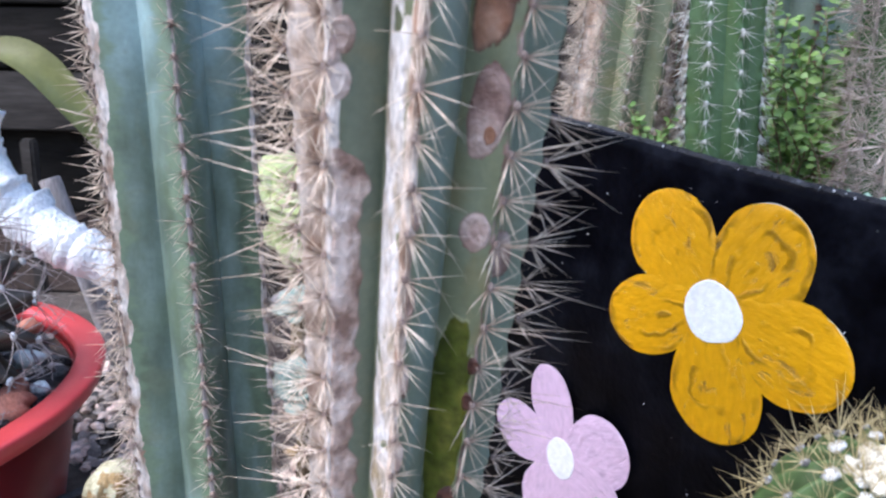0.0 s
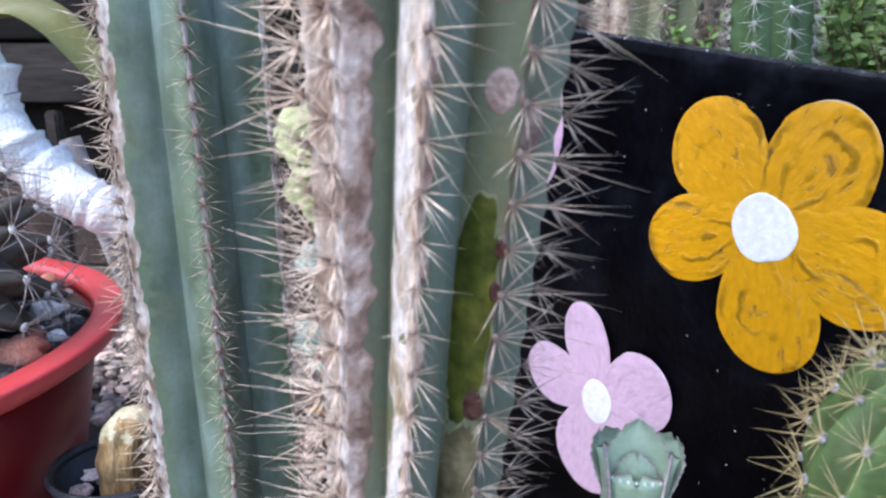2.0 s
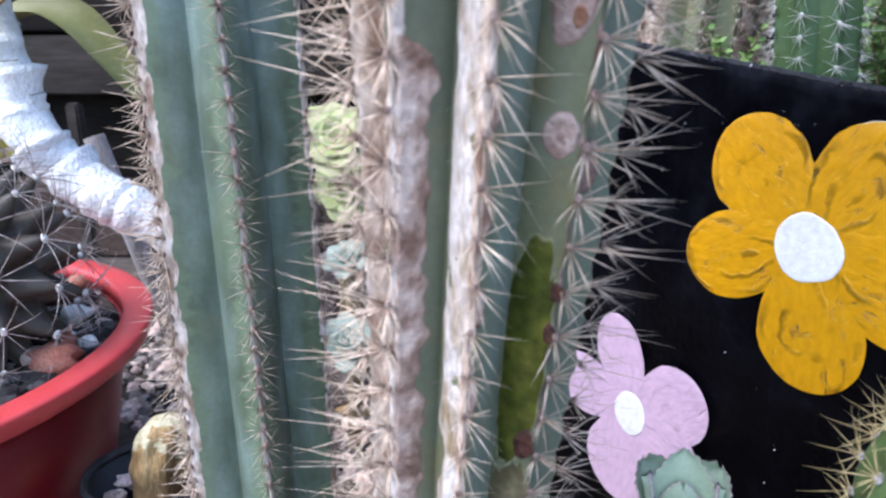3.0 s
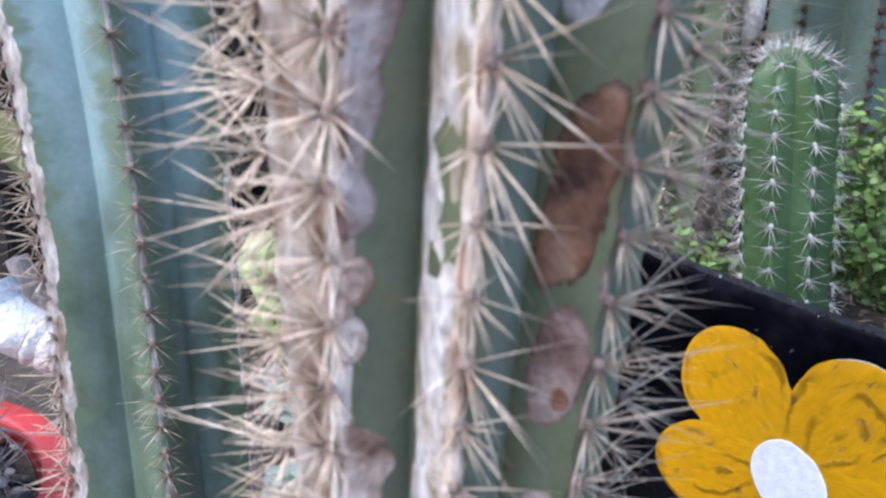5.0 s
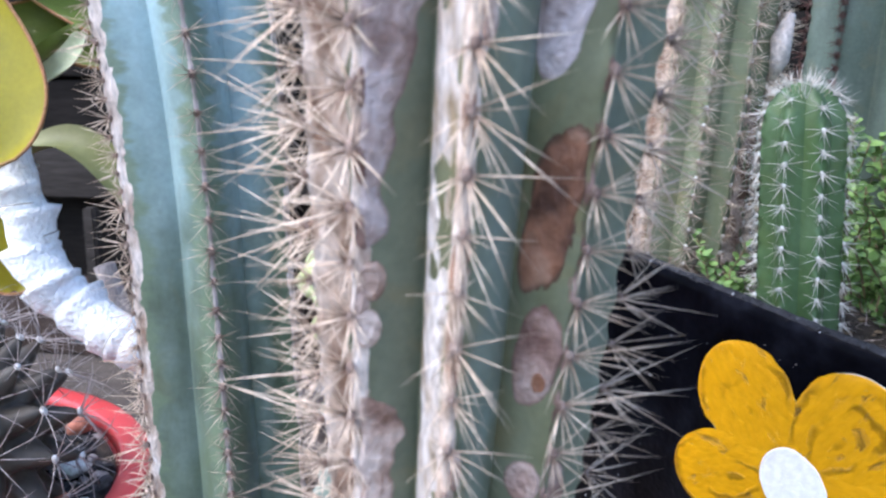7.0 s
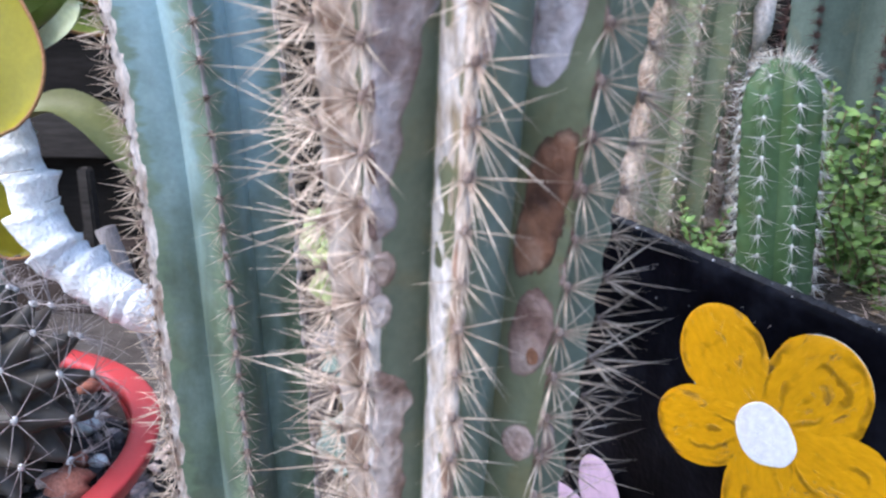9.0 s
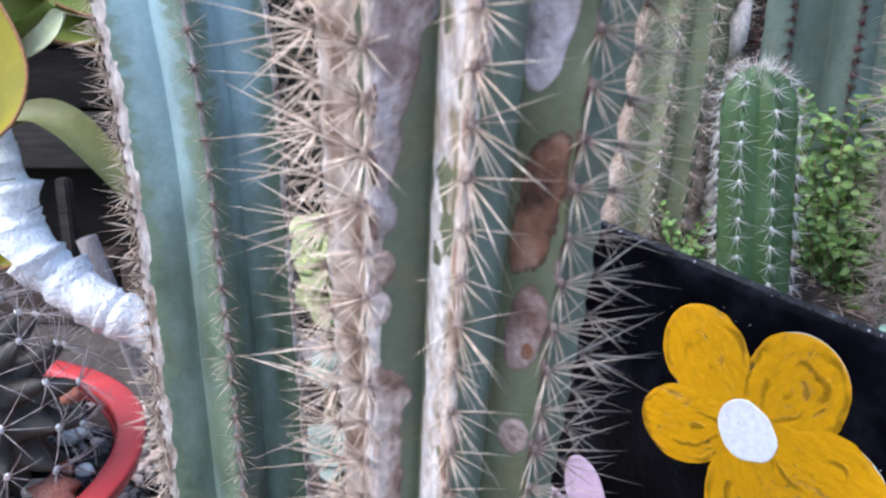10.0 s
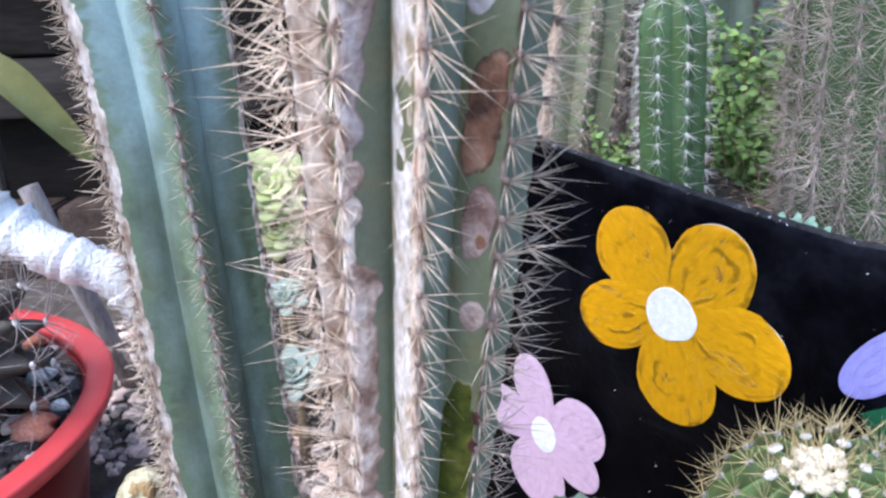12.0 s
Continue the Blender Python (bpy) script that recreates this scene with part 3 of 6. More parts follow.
class Column:
    """A ribbed column: axis(z), radius(z), rib count, turn of rib 0 (0 faces -y), depth of the grooves."""

    def __init__(self, axis, radius, ribs, turn, depth, shift=0.0, pitch=0.011, bump=0.0006, slim=0.0, sway=None, crease=0.5):
        self.axis, self.radius, self.ribs, self.turn, self.depth = axis, radius, ribs, turn, depth
        self.shift, self.pitch, self.bump, self.slim, self.sway, self.crease = shift, pitch, bump, slim, sway, crease

    def theta(self, a, z=0.0):
        lean = self.sway(z) * math.exp(-(a + 1) ** 2 / 0.5) if self.sway else 0.0
        return lean + self.turn + a * 2 * math.pi / self.ribs + self.shift * (math.exp(-(a + 1) ** 2 / 0.5) + 4.6 * math.exp(-(a + 2.4) ** 2 / 0.9))

    def skew(self, q):
        """Where the even rib coordinate q lies when the grooves right of the front ribs stand off their middle."""
        if self.crease == 0.5 or not 0 < q < 2:
            return q
        k, f = int(q), q - int(q)
        return k + (f * 2 * self.crease if f < 0.5 else self.crease + (f - 0.5) * 2 * (1 - self.crease))

    def even(self, a):
        if self.crease == 0.5 or not 0 < a < 2:
            return a
        k, f = int(a), a - int(a)
        return k + (f / (2 * self.crease) if f < self.crease else 0.5 + (f - self.crease) / (2 * (1 - self.crease)))

    def point(self, a, z, out=0.0):
        q = self.even(a)
        k = round(q)
        u = (q - k) * 2
        t = self.theta(a, z)
        slim = self.slim * (1 - 0.9 * ease(z, 0.31, 0.37))
        swell = self.bump * max(0.0, 1 - abs(u) * 4) * math.cos(2 * math.pi * (z / self.pitch + 0.37 * k))
        r = self.radius(z) * (1 - self.depth * profile(u)) * (1 - slim * math.exp(-(a + 2.6) ** 2)) + swell + out
        c = self.axis(z)
        return Vector((c[0] + r * math.sin(t), c[1] - r * math.cos(t), z))

    def normal(self, a, z):
        t = self.theta(a, z)
        return Vector((math.sin(t), -math.cos(t), 0))

    def body(self, z0, z1, step, per=14):
        n = int((z1 - z0) / step)
        h = self.ribs // 2
        steps = sorted([-0.5 + (i + 0.5) / per for i in range(per)] + [0.0, -0.5, -0.485, 0.485, -0.03, 0.03])
        us = [self.skew(k - h + q) for k in range(self.ribs) for q in steps]
        return Shape().grid([[self.point(a, z0 + (z1 - z0) * i / n) for a in us] for i in range(n + 1)], True, 0, True)

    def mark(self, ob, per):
        """Stores how deep in the groove each vertex of a body lies; the skin colour follows it."""
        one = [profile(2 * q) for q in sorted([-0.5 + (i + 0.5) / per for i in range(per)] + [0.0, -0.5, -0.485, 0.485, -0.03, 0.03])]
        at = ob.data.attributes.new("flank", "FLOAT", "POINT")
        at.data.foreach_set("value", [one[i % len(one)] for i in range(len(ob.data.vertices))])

    def skylit(self, ob, per, ribs):
        """Stores which flanks of a body take skylight's grey-blue as painted colour: those turned from the sun."""
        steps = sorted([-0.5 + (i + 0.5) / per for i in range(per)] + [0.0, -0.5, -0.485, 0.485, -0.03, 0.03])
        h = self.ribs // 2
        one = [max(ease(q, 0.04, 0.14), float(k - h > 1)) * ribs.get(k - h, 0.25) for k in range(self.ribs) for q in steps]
        at = ob.data.attributes.new("skylit_flank", "FLOAT", "POINT")
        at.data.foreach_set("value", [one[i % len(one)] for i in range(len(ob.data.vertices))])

    def areoles(self, k, z0, z1):
        """Heights of the areoles on rib k."""
        j = math.ceil(z0 / self.pitch + 0.37 * k)
        out = []
        while (j - 0.37 * k) * self.pitch < z1:
            out.append((j - 0.37 * k) * self.pitch)
            j += 1
        return out

    def patch(self, k, inside, u0, u1, z0, z1, out, nu=16, nz=60, lump=0.0003, edge=0.0):
        """A crust on the skin wherever inside(u, z) is positive, thinning to nothing at its edge."""
        s = Shape()
        idx = {}
        keep = []
        for i in range(nz + 1):
            for j in range(nu + 1):
                u, z = u0 + (u1 - u0) * j / nu, z0 + (z1 - z0) * i / nz
                w = inside(u, z)
                keep.append((u, z, w))
        c = nu + 1
        faces = []
        for i in range(nz):
            for j in range(nu):
                q = (i * c + j, i * c + j + 1, (i + 1) * c + j + 1, (i + 1) * c + j)
                if max(keep[t][2] for t in q) > 0:
                    faces.append(q)
        used = sorted({i for f in faces for i in f})
        for n, i in enumerate(used):
            idx[i] = n
        verts = []
        for i in used:
            u, z, w = keep[i]
            lift = min(1.0, max(-0.6, w * 6)) * out
            if lift > 0:
                lift += lump * noise.noise(Vector((u * 5 + k * 7, z * 160, 1.0))) + (0.35 * out * max(0.0, 1 - abs(w - 0.16) / 0.1) if edge else 0)
            verts.append(self.point(k + u / 2, z, lift))
        s.add(verts, [tuple(idx[i] for i in f) for f in faces])
        s.w = [max(0.0, keep[i][2]) for i in used]
        return s


def cluster(rnd, radial, central, r_len, c_len, r, pad, droop=0.0, curve=0.0, flat=0.18, fan=None):
    """An areole: a felt pad with the spines that grow out of it, in one piece. z points out of the rib and y up it."""
    s = Shape()
    s.blob((0, 0, pad * 0.1), pad, pad * 1.15, pad * 0.7, 7, 0.3, 1, None, rnd)
    crown = len(s.v) - 2

    def grow(d, length, q, bend):
        o = len(s.v)
        s.spine((0, 0, pad * 0.3), d, length, q, 0, bend)
        s.f += [(crown, o, o + 1), (crown, o + 1, o + 2)]
        s.m += [1, 1]

    for i in range(radial):
        a = 2 * math.pi * (i + rnd.uniform(-0.3, 0.3)) / radial
        if fan:
            a = -math.pi / 2 + fan * (2 * (i + rnd.uniform(0.1, 0.9)) / radial - 1)
        d = Vector((math.cos(a), math.sin(a), rnd.uniform(flat, flat + 0.5)))
        grow(d - Vector((0, droop * 0.5, 0)), r_len * rnd.uniform(0.45, 1.2), r, Vector((0, 0, curve)))
    for i in range(central):
        a = rnd.uniform(0, 2 * math.pi)
        d = Vector((math.cos(a) * 0.55, math.sin(a) * 0.45 - droop, 1))
        grow(d, c_len * rnd.uniform(0.6, 1.1), r * 1.25, Vector((0, 0, -curve)))
    return s


def fanned(rnd, fans, r, pad):
    """An areole whose spines grow in fans: (count, from, to in degrees, length, lift). 0 points right along the rib's side and 90 up it."""
    s = Shape()
    s.blob((0, 0, pad * 0.1), pad, pad * 1.3, pad * 0.7, 7, 0.3, 1, None, rnd)
    crown = len(s.v) - 2
    for count, a0, a1, length, lift in fans:
        for i in range(count):
            a = radians(a0 + (a1 - a0) * (i + rnd.uniform(0.0, 1.0)) / count)
            o = len(s.v)
            s.spine((pad * 0.5 * math.cos(a), pad * 0.6 * math.sin(a), pad * 0.25), (math.cos(a), math.sin(a), lift * rnd.uniform(0.4, 1.5)), length * rnd.uniform(0.6, 1.2), r * rnd.uniform(0.8, 1.15), 0, Vector((0, 0, rnd.uniform(-0.3, 0.2))))
            s.f += [(crown, o, o + 1), (crown, o + 1, o + 2)]
            s.m += [1, 1]
    return s


def frame_at(p, outward, up=Vector((0, 0, 1)), size=1.0, spin=0.0):
    z = Vector(outward).normalized()
    x = up.cross(z).normalized()
    y = z.cross(x)
    m = Matrix((x, y, z)).transposed().to_4x4()
    return Matrix.Translation(p) @ m @ Matrix.Rotation(spin, 4, "Z") @ Matrix.Scale(size, 4)


def dress(col, ob, variants, near, z0, z1, rnd, size=(0.85, 1.15), rest=True, mats=None, lift=0.0, own=None, reach=0.0):
    """Sets spine clusters on every rib: those of the near ribs as parts, those behind joined."""
    h = col.ribs // 2
    back = Shape()
    for k in range(-h, col.ribs - h):
        for z in col.areoles(k, z0, z1):
            p, d = col.point(k, z, lift), col.normal(k, z)
            m = frame_at(p, d + Vector((0, 0, rnd.uniform(-0.1, 0.15))), size=rnd.uniform(*size) * (1 + reach * ease(z, 0.28, 0.43)), spin=rnd.uniform(-0.3, 0.3))
            if k in near:
                placed("areole", rnd.choice(own.get(k, variants) if own else variants), ob, m)
            elif rest:
                me = rnd.choice(variants)
                back.add([m @ v.co for v in me.vertices], [tuple(f.vertices) for f in me.polygons])
                back.m[-len(me.polygons):] = [f.material_index for f in me.polygons]
    if back.v:
        part("spine_cover", back, mats, ob, "spines of the far ribs", kind="stuff")


# ================= large structure =================
GROUND_Z = 0.05
s = Shape()
rnd = random.Random(3)
rows = []
for j in range(61):
    y = -0.6 + 2.2 * j / 60
    rows.append([(x, y, GROUND_Z + 0.006 * noise.noise(Vector((x * 9, y * 9, 0))) + 0.003 * noise.noise(Vector((x * 40, y * 40, 3)))) for x in [-1.3 + 2.6 * i / 60 for i in range(61)]])
s.grid(rows)
for a, b in (((-60, -60), (60, -0.6)), ((-60, 1.6), (60, 60)), ((-60, -0.6), (-1.3, 1.6)), ((1.3, -0.6), (60, 1.6))):
    s.add([(a[0], a[1], GROUND_Z), (b[0], a[1], GROUND_Z), (b[0], b[1], GROUND_Z), (a[0], b[1], GROUND_Z)], [(0, 1, 2, 3)])
single("ground", s, GROUND, "grey-brown gritty garden soil strewn with gravel", "ground", kind="structure")

# back wall of the garden corner: rows of weathered boards on brick
wall = thing("wall_north", (0, 1.08, GROUND_Z), "dark weathered board fence standing behind the pots", "wall", kind="structure")
for i in range(8):
    z = 0.27 + i * 0.082
    part("plank", Shape().box((-0.1, 1.06 + 0.004 * (i % 2), z + 0.038), (2.6, 0.02, 0.077), 0, 0.002), GREY_BOARD if i == 0 else BOARD, wall, smooth=False)
for i in range(11):
    part("brick", Shape().box((-1.28 + i * 0.235, 1.075, 0.10), (0.225, 0.10, 0.10), 0, 0.004), BRICK, wall, smooth=False)
part("rail", Shape().box((-0.1, 1.105, 0.46), (2.6, 0.03, 0.86), 0, 0.003), BOARD, wall, smooth=False)
for x in (-0.52, -0.2, 0.25, 0.7):
    part("post", Shape().box((x, 1.03, 0.15), (0.018, 0.018, 0.22), 0, 0.003), GREY_BOARD, wall, smooth=False)

# ================= black planter with painted flowers =================
NRM = Vector((0.7828, 0.6223, 0))       # from the painted face into the box
ALG = Vector((0.6223, -0.7828, 0))      # along the face, towards the near corner
FACE = 0.342


def on_face(sv, z, off=0.0):
    return NRM * (FACE - off) + ALG * sv + Vector((0, 0, z))


def rim(sv):
    t = min(max((sv + 0.30) / 0.22, 0), 1)
    worn = 0.0006 * noise.noise(Vector((sv * 110, 2, 0))) + 0.0004 * noise.noise(Vector((sv * 420, 5, 0)))
    return 0.3455 - 0.0245 * (t * t * (3 - 2 * t) * 0.35 + t * 0.65) + worn


S0, S1, DEEP = -0.365, 0.06, 0.26
planter = thing("planter_box", on_face(-0.15, GROUND_Z), "glossy black planter box painted with bright flowers", "planter")


def panel(a, b, thick, n, name):
    """An upright panel from plan point a to b, its top following the sagging rim, thickness to the left of a-b."""
    d = (b - a).normalized()
    q = Vector((-d.y, d.x, 0)) * thick
    rows = []
    for i in range(n + 1):
        p = a.lerp(b, i / n)
        zt = rim(p.dot(ALG)) if name == "front_panel" else rim(S1) + 0.004 * noise.noise(p * 20) if p.dot(ALG) > 0 else rim(p.dot(ALG))
        w = 0.0002 * noise.noise(Vector((p.x * 25, p.y * 25, 7)))
        o = d.cross(Vector((0, 0, 1))) * w
        bead = q.normalized() * 0.0012
        rows.append([p + o + Vector((0, 0, GROUND_Z)), p + o + Vector((0, 0, zt - 0.010)), p + o - bead + Vector((0, 0, zt - 0.006)), p + o - bead + Vector((0, 0, zt - 0.0015)),
                     p + o + q * 0.3 + Vector((0, 0, zt)), p + o + q * 0.8 + Vector((0, 0, zt)), p + o + q + bead + Vector((0, 0, zt - 0.003)), p + o + q + Vector((0, 0, GROUND_Z))])
    return Shape().grid(rows, True, 0, True)


A, B = NRM * FACE + ALG * S0, NRM * FACE + ALG * S1
part("front_panel", panel(A, B, 0.004, 260, "front_panel"), BLACK, planter, "black panel with hand-painted flowers")
part("back_panel", panel(B + NRM * DEEP, A + NRM * DEEP, 0.004, 20, "x"), BLACK, planter)
part("side_panel", panel(A + NRM * DEEP, A + NRM * 0.0045, 0.004, 12, "x"), BLACK, planter)
part("side_panel", panel(B + NRM * 0.0045, B + NRM * DEEP, 0.004, 12, "x"), BLACK, planter)


def petal_shape(length, width, seed, neck=0.55):
    s = Shape()
    rn = random.Random(seed)
    ph = rn.uniform(0, 50)
    xc, n = 0.60 * length, 26
    top, low = [], []
    for i in range(n + 1):
        x = length * (1 - (1 - i / n) ** 1.6)
        if x > xc:
            w = math.sqrt(max(0, 1 - ((x - xc) / (length - xc)) ** 2))
        else:
            t = x / xc
            w = neck + (1 - neck) * t * t * (3 - 2 * t)
        w *= width / 2
        top.append((x, w * (1 + 0.07 * noise.noise(Vector((x * 80, ph, 0))) + 0.025 * noise.noise(Vector((x * 400, ph, 2)))), 0))
        low.append((x, -w * (1 + 0.07 * noise.noise(Vector((x * 80, ph, 9))) + 0.025 * noise.noise(Vector((x * 400, ph, 5)))), 0))
    rows = []
    for a, b in zip(top, low):
        row = []
        for j in range(9):
            t = j / 8
            h = 0.00035 + 0.00025 * noise.noise(Vector((a[0] * 120, t * 4, ph)))
            row.append((a[0], a[1] + (b[1] - a[1]) * t, 0.0 if j in (0, 8) or a is top[-1] else max(0.0001, h)))
        rows.append(row)
    s.grid(rows[::-1])
    s.w = [min(min(j, 8 - j) / 4 * (a[1] - b[1]) / width, (length - a[0]) / (0.5 * width) * 0.8) for a, b in list(zip(top, low))[::-1] for j in range(9)]
    return s


def flower(parent, centre, petals, paint_m, heart, name_label, seed, under=False):
    """A flower brushed on the face: petals as (tip offset along, tip offset up, width), and an oval heart."""
    base = Shape()
    pts = [on_face(centre[0] + 0.012 * math.cos(a), centre[1] + 0.012 * math.sin(a), 0.0004) for a in [2 * math.pi * i / 24 for i in range(24)]]
    base.add(pts, [tuple(range(24))])
    fl = part("painted_flower", base, paint_m, parent, name_label)
    for i, (ds, dz, w) in enumerate(petals):
        L = math.hypot(ds, dz)
        me = petal_shape(L, w, seed + i).mesh("petal", paint_m)
        x = (ALG * ds + Vector((0, 0, dz))).normalized()
        z = -NRM
        y = z.cross(x)
        m = Matrix((x, y, z)).transposed().to_4x4()
        m.translation = on_face(centre[0], centre[1], 0.0006 + 0.00010 * i)
        placed("petal", me, fl, m)
        if under:
            m2 = m @ Matrix.Diagonal((1, 1, 0.15, 1))
            m2.translation = on_face(centre[0] + 0.0001, centre[1] + 0.0004 * (1 if i % 2 else -1), 0.00044 + 0.00001 * i)
            placed("underpaint", petal_shape(L * 0.994, w * 0.97, seed + i + 100).mesh("underpaint", WHITE_PAINT), fl, m2)
    hs = Shape()
    rn = random.Random(seed)
    ph = rn.uniform(0, 9)
    ring = []
    for k, (f, h) in enumerate(((1.0, 0), (0.96, 0.0003), (0.5, 0.0003))):
        ring.append([on_face(centre[0] + heart[0] * f * math.cos(a) * (1 + 0.10 * noise.noise(Vector((math.cos(a) * 1.6, math.sin(a) * 1.6, ph)))),
                             centre[1] + heart[1] * f * math.sin(a) * (1 + 0.10 * noise.noise(Vector((math.cos(a) * 1.6, math.sin(a) * 1.6, ph + 5)))), 0.0015 + h) for a in [2 * math.pi * i / 28 for i in range(28)]])
    hs.grid(ring, True)
    hs.add(ring[-1], [tuple(range(28))])
    part("flower_centre", hs, WHITE_PAINT, fl, "white painted centre", False)


flower(planter, (-0.154, 0.268), [(-0.0375, 0.0425, 0.043), (0.0315, 0.0445, 0.041), (-0.0535, -0.0160, 0.036), (0.0580, -0.0120, 0.042), (0.0075, -0.0545, 0.043)], YELLOW_PAINT, (0.0135, 0.0133), "yellow painted flower with five petals", 11, True)
flower(planter, (-0.233, 0.1675), [(-0.0164, 0.0465, 0.030), (-0.0520, 0.0055, 0.032), (0.0415, 0.0235, 0.037), (-0.0100, -0.0500, 0.045), (0.040, -0.016, 0.028)], PINK_PAINT, (0.0100, 0.0110), "pale pink painted flower with five petals", 31)
flower(planter, (-0.045, 0.300), [(-0.0300, -0.0400, 0.019), (-0.016, 0.013, 0.024), (0.006, 0.030, 0.026), (0.038, 0.006, 0.026), (0.012, -0.042, 0.024)], PURPLE_PAINT, (0.010, 0.010), "lavender painted flower", 51)
me = petal_shape(0.046, 0.026, 57).mesh("painted_leaf", GREEN_PAINT)
x = (ALG * 0.6 + Vector((0, 0, -0.8))).normalized()
m = Matrix((x, (-NRM).cross(x), -NRM)).transposed().to_4x4()
m.translation = on_face(-0.062, 0.258, 0.0006)
tagged(placed("painted_leaf", me, planter, m), "dark green painted leaf below the lavender flower")
flower(planter, (-0.312, 0.296), [(0.0440, 0.022, 0.042), (0.043, -0.020, 0.040), (0.0475, 0.001, 0.046), (-0.006, 0.045, 0.036), (-0.035, 0.0, 0.036)], MAGENTA_PAINT, (0.010, 0.010), "rose pink painted flower", 71)
flower(planter, (-0.322, 0.182), [(0.025, 0.014, 0.020), (0.022, -0.014, 0.018), (-0.006, 0.026, 0.020), (-0.022, -0.01, 0.020)], SKY_PAINT, (0.007, 0.007), "sky blue painted flower", 91)
rnd = random.Random(5)
s = Shape()
for i in range(45):
    p = on_face(rnd.uniform(-0.27, 0.0), rnd.uniform(0.12, 0.32), 0.0002)
    r = rnd.uniform(0.00015, 0.0004)
    s.blob(p, r, r, r, 5, 0.4, 0, None, rnd)
for i in range(14):
    p = on_face(rnd.uniform(-0.27, 0.0), rnd.uniform(0.16, 0.32), 0.0003)
    s.blob(p, rnd.uniform(0.0002, 0.0006), rnd.uniform(0.0002, 0.0006), rnd.uniform(0.0003, 0.0009), 6, 0.6, 1, None, rnd)
for i in range(130):
    sv = rnd.uniform(-0.27, 0.05)
    p = on_face(sv, rim(sv) - 0.0035 * rnd.random() ** 2, 0.0004)
    r = rnd.uniform(0.0002, 0.0006)
    s.blob(p, r, r, r, 5, 0.5, 1 if rnd.random() < 0.7 else 0, None, rnd)
part("speckle", s, [CHIP, DUST], planter, "pale specks of dust and paint", kind="stuff")

s = Shape()
rows = []
for i in range(281):
    sv = S0 + 0.002 + (S1 - S0 - 0.004) * i / 280
    w = 0.0016 + 0.0008 * noise.noise(Vector((sv * 160, 0, 0)))
    rows.append([on_face(sv, rim(sv) - 0.0009, 0.0004), on_face(sv, rim(sv) + 0.0003, -0.0006), on_face(sv, rim(sv) + 0.0004, -0.0012 - w)])
s.grid(rows)
part("rim_edge", s, DUST, planter, "dusty grey worn rim edge")

# soil in the planter
s = Shape()
rows = []
for j in range(41):
    row = []
    for i in range(61):
        sv, dv = S0 + 0.005 + (S1 - S0 - 0.010) * i / 60, 0.005 + (DEEP - 0.010) * j / 40
        p = NRM * (FACE + dv) + ALG * sv
        row.append(p + Vector((0, 0, rim(sv) - 0.019 + 0.004 * noise.noise(p * 50) + 0.004 * min(1, dv / 0.1))))
    rows.append(row)
s.grid(rows)
single("planter_soil", s, MUD, "dark crumbly soil filling the black planter", "soil", on_face(-0.15, 0.3), kind="stuff")

# ================= tall cacti in front =================
# corky column with long tan spines
corky = Column(lambda z: (0.0565 + 0.0633 * (z - 0.33), 0.2386 - 0.0688 * (z - 0.33)), lambda z: 0.0335 + 0.0612 * (z - 0.33), 9, radians(3.4), 0.34, radians(4.6), 0.0112, 0.0006, 0.10, lambda z: radians(-2.8) + 0.45 * (z - 0.33), 0.67)
cactus = thing("columnar_cactus", (*corky.axis(GROUND_Z), GROUND_Z), "olive green ribbed cactus with corky tan ribs and long spines", "cactus")
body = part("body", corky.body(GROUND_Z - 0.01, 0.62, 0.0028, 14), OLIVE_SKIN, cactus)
corky.skylit(body, 14, {0: 0.75, 1: 1.0, 2: 0.5})


def wave(z, a, b, seed):
    return a + b * (noise.noise(Vector((z * 70, seed, 0))) + 0.6 * noise.noise(Vector((z * 220, seed, 4))))


# left flanks bare cork
part("cork_strip", corky.patch(-1, lambda u, z: min(u - wave(z, -0.92, 0.12, 3), wave(z, 0.22, 0.06, 1) - u), -1.1, 0.4, 0.08, 0.60, 0.0006, 20, 240), CORK, cactus, "pale tan corky rib flank")
part("cork_strip", corky.patch(-2, lambda u, z: min(u + 0.6, wave(z, 0.62, 0.25, 2) - u), -0.7, 1.0, 0.08, 0.60, 0.0006, 16, 200), RIDGE, cactus, "pale tan corky rib flank")
part("cork_strip", corky.patch(0, lambda u, z: min(u - wave(z, -0.80 - 0.10 * ease(z, 0.31, 0.35), 0.14, 5), wave(z, -0.06 - 0.14 * ease(z, 0.31, 0.35), 0.09, 6) - u, 0.26 + 0.75 * noise.noise(Vector((z * 60, u * 1.6, 8.0))) + 0.25 * noise.noise(Vector((z * 190, u * 4, 3.0)))), -1.05, 0.3, 0.08, 0.60, 0.0006, 26, 320), WHITE_CORK, cactus, "whitish corky rib flank")
# brown crust on the right flank of the same rib, in lobes
part("cork_crust", corky.patch(-1, lambda u, z: min(u - 0.05, wave(z, 0.62, 0.26, 9) * ease(0.344 - z, -0.002, 0.004) - u), 0, 1.0, 0.08, 0.348, 0.0009, 34, 260, edge=1), CRUST, cactus, "brown corky crust")
part("cork_crust", corky.patch(-1, lambda u, z: min(u - 0.05, (0.40 + 0.50 * ease(z, 0.395, 0.425) + 0.22 * noise.noise(Vector((z * 130, 0, 2)))) * ease(z, 0.374, 0.379) - u), 0, 1.0, 0.372, 0.60, 0.0010, 34, 240, edge=1), LILAC, cactus, "lilac-grey corky crust")


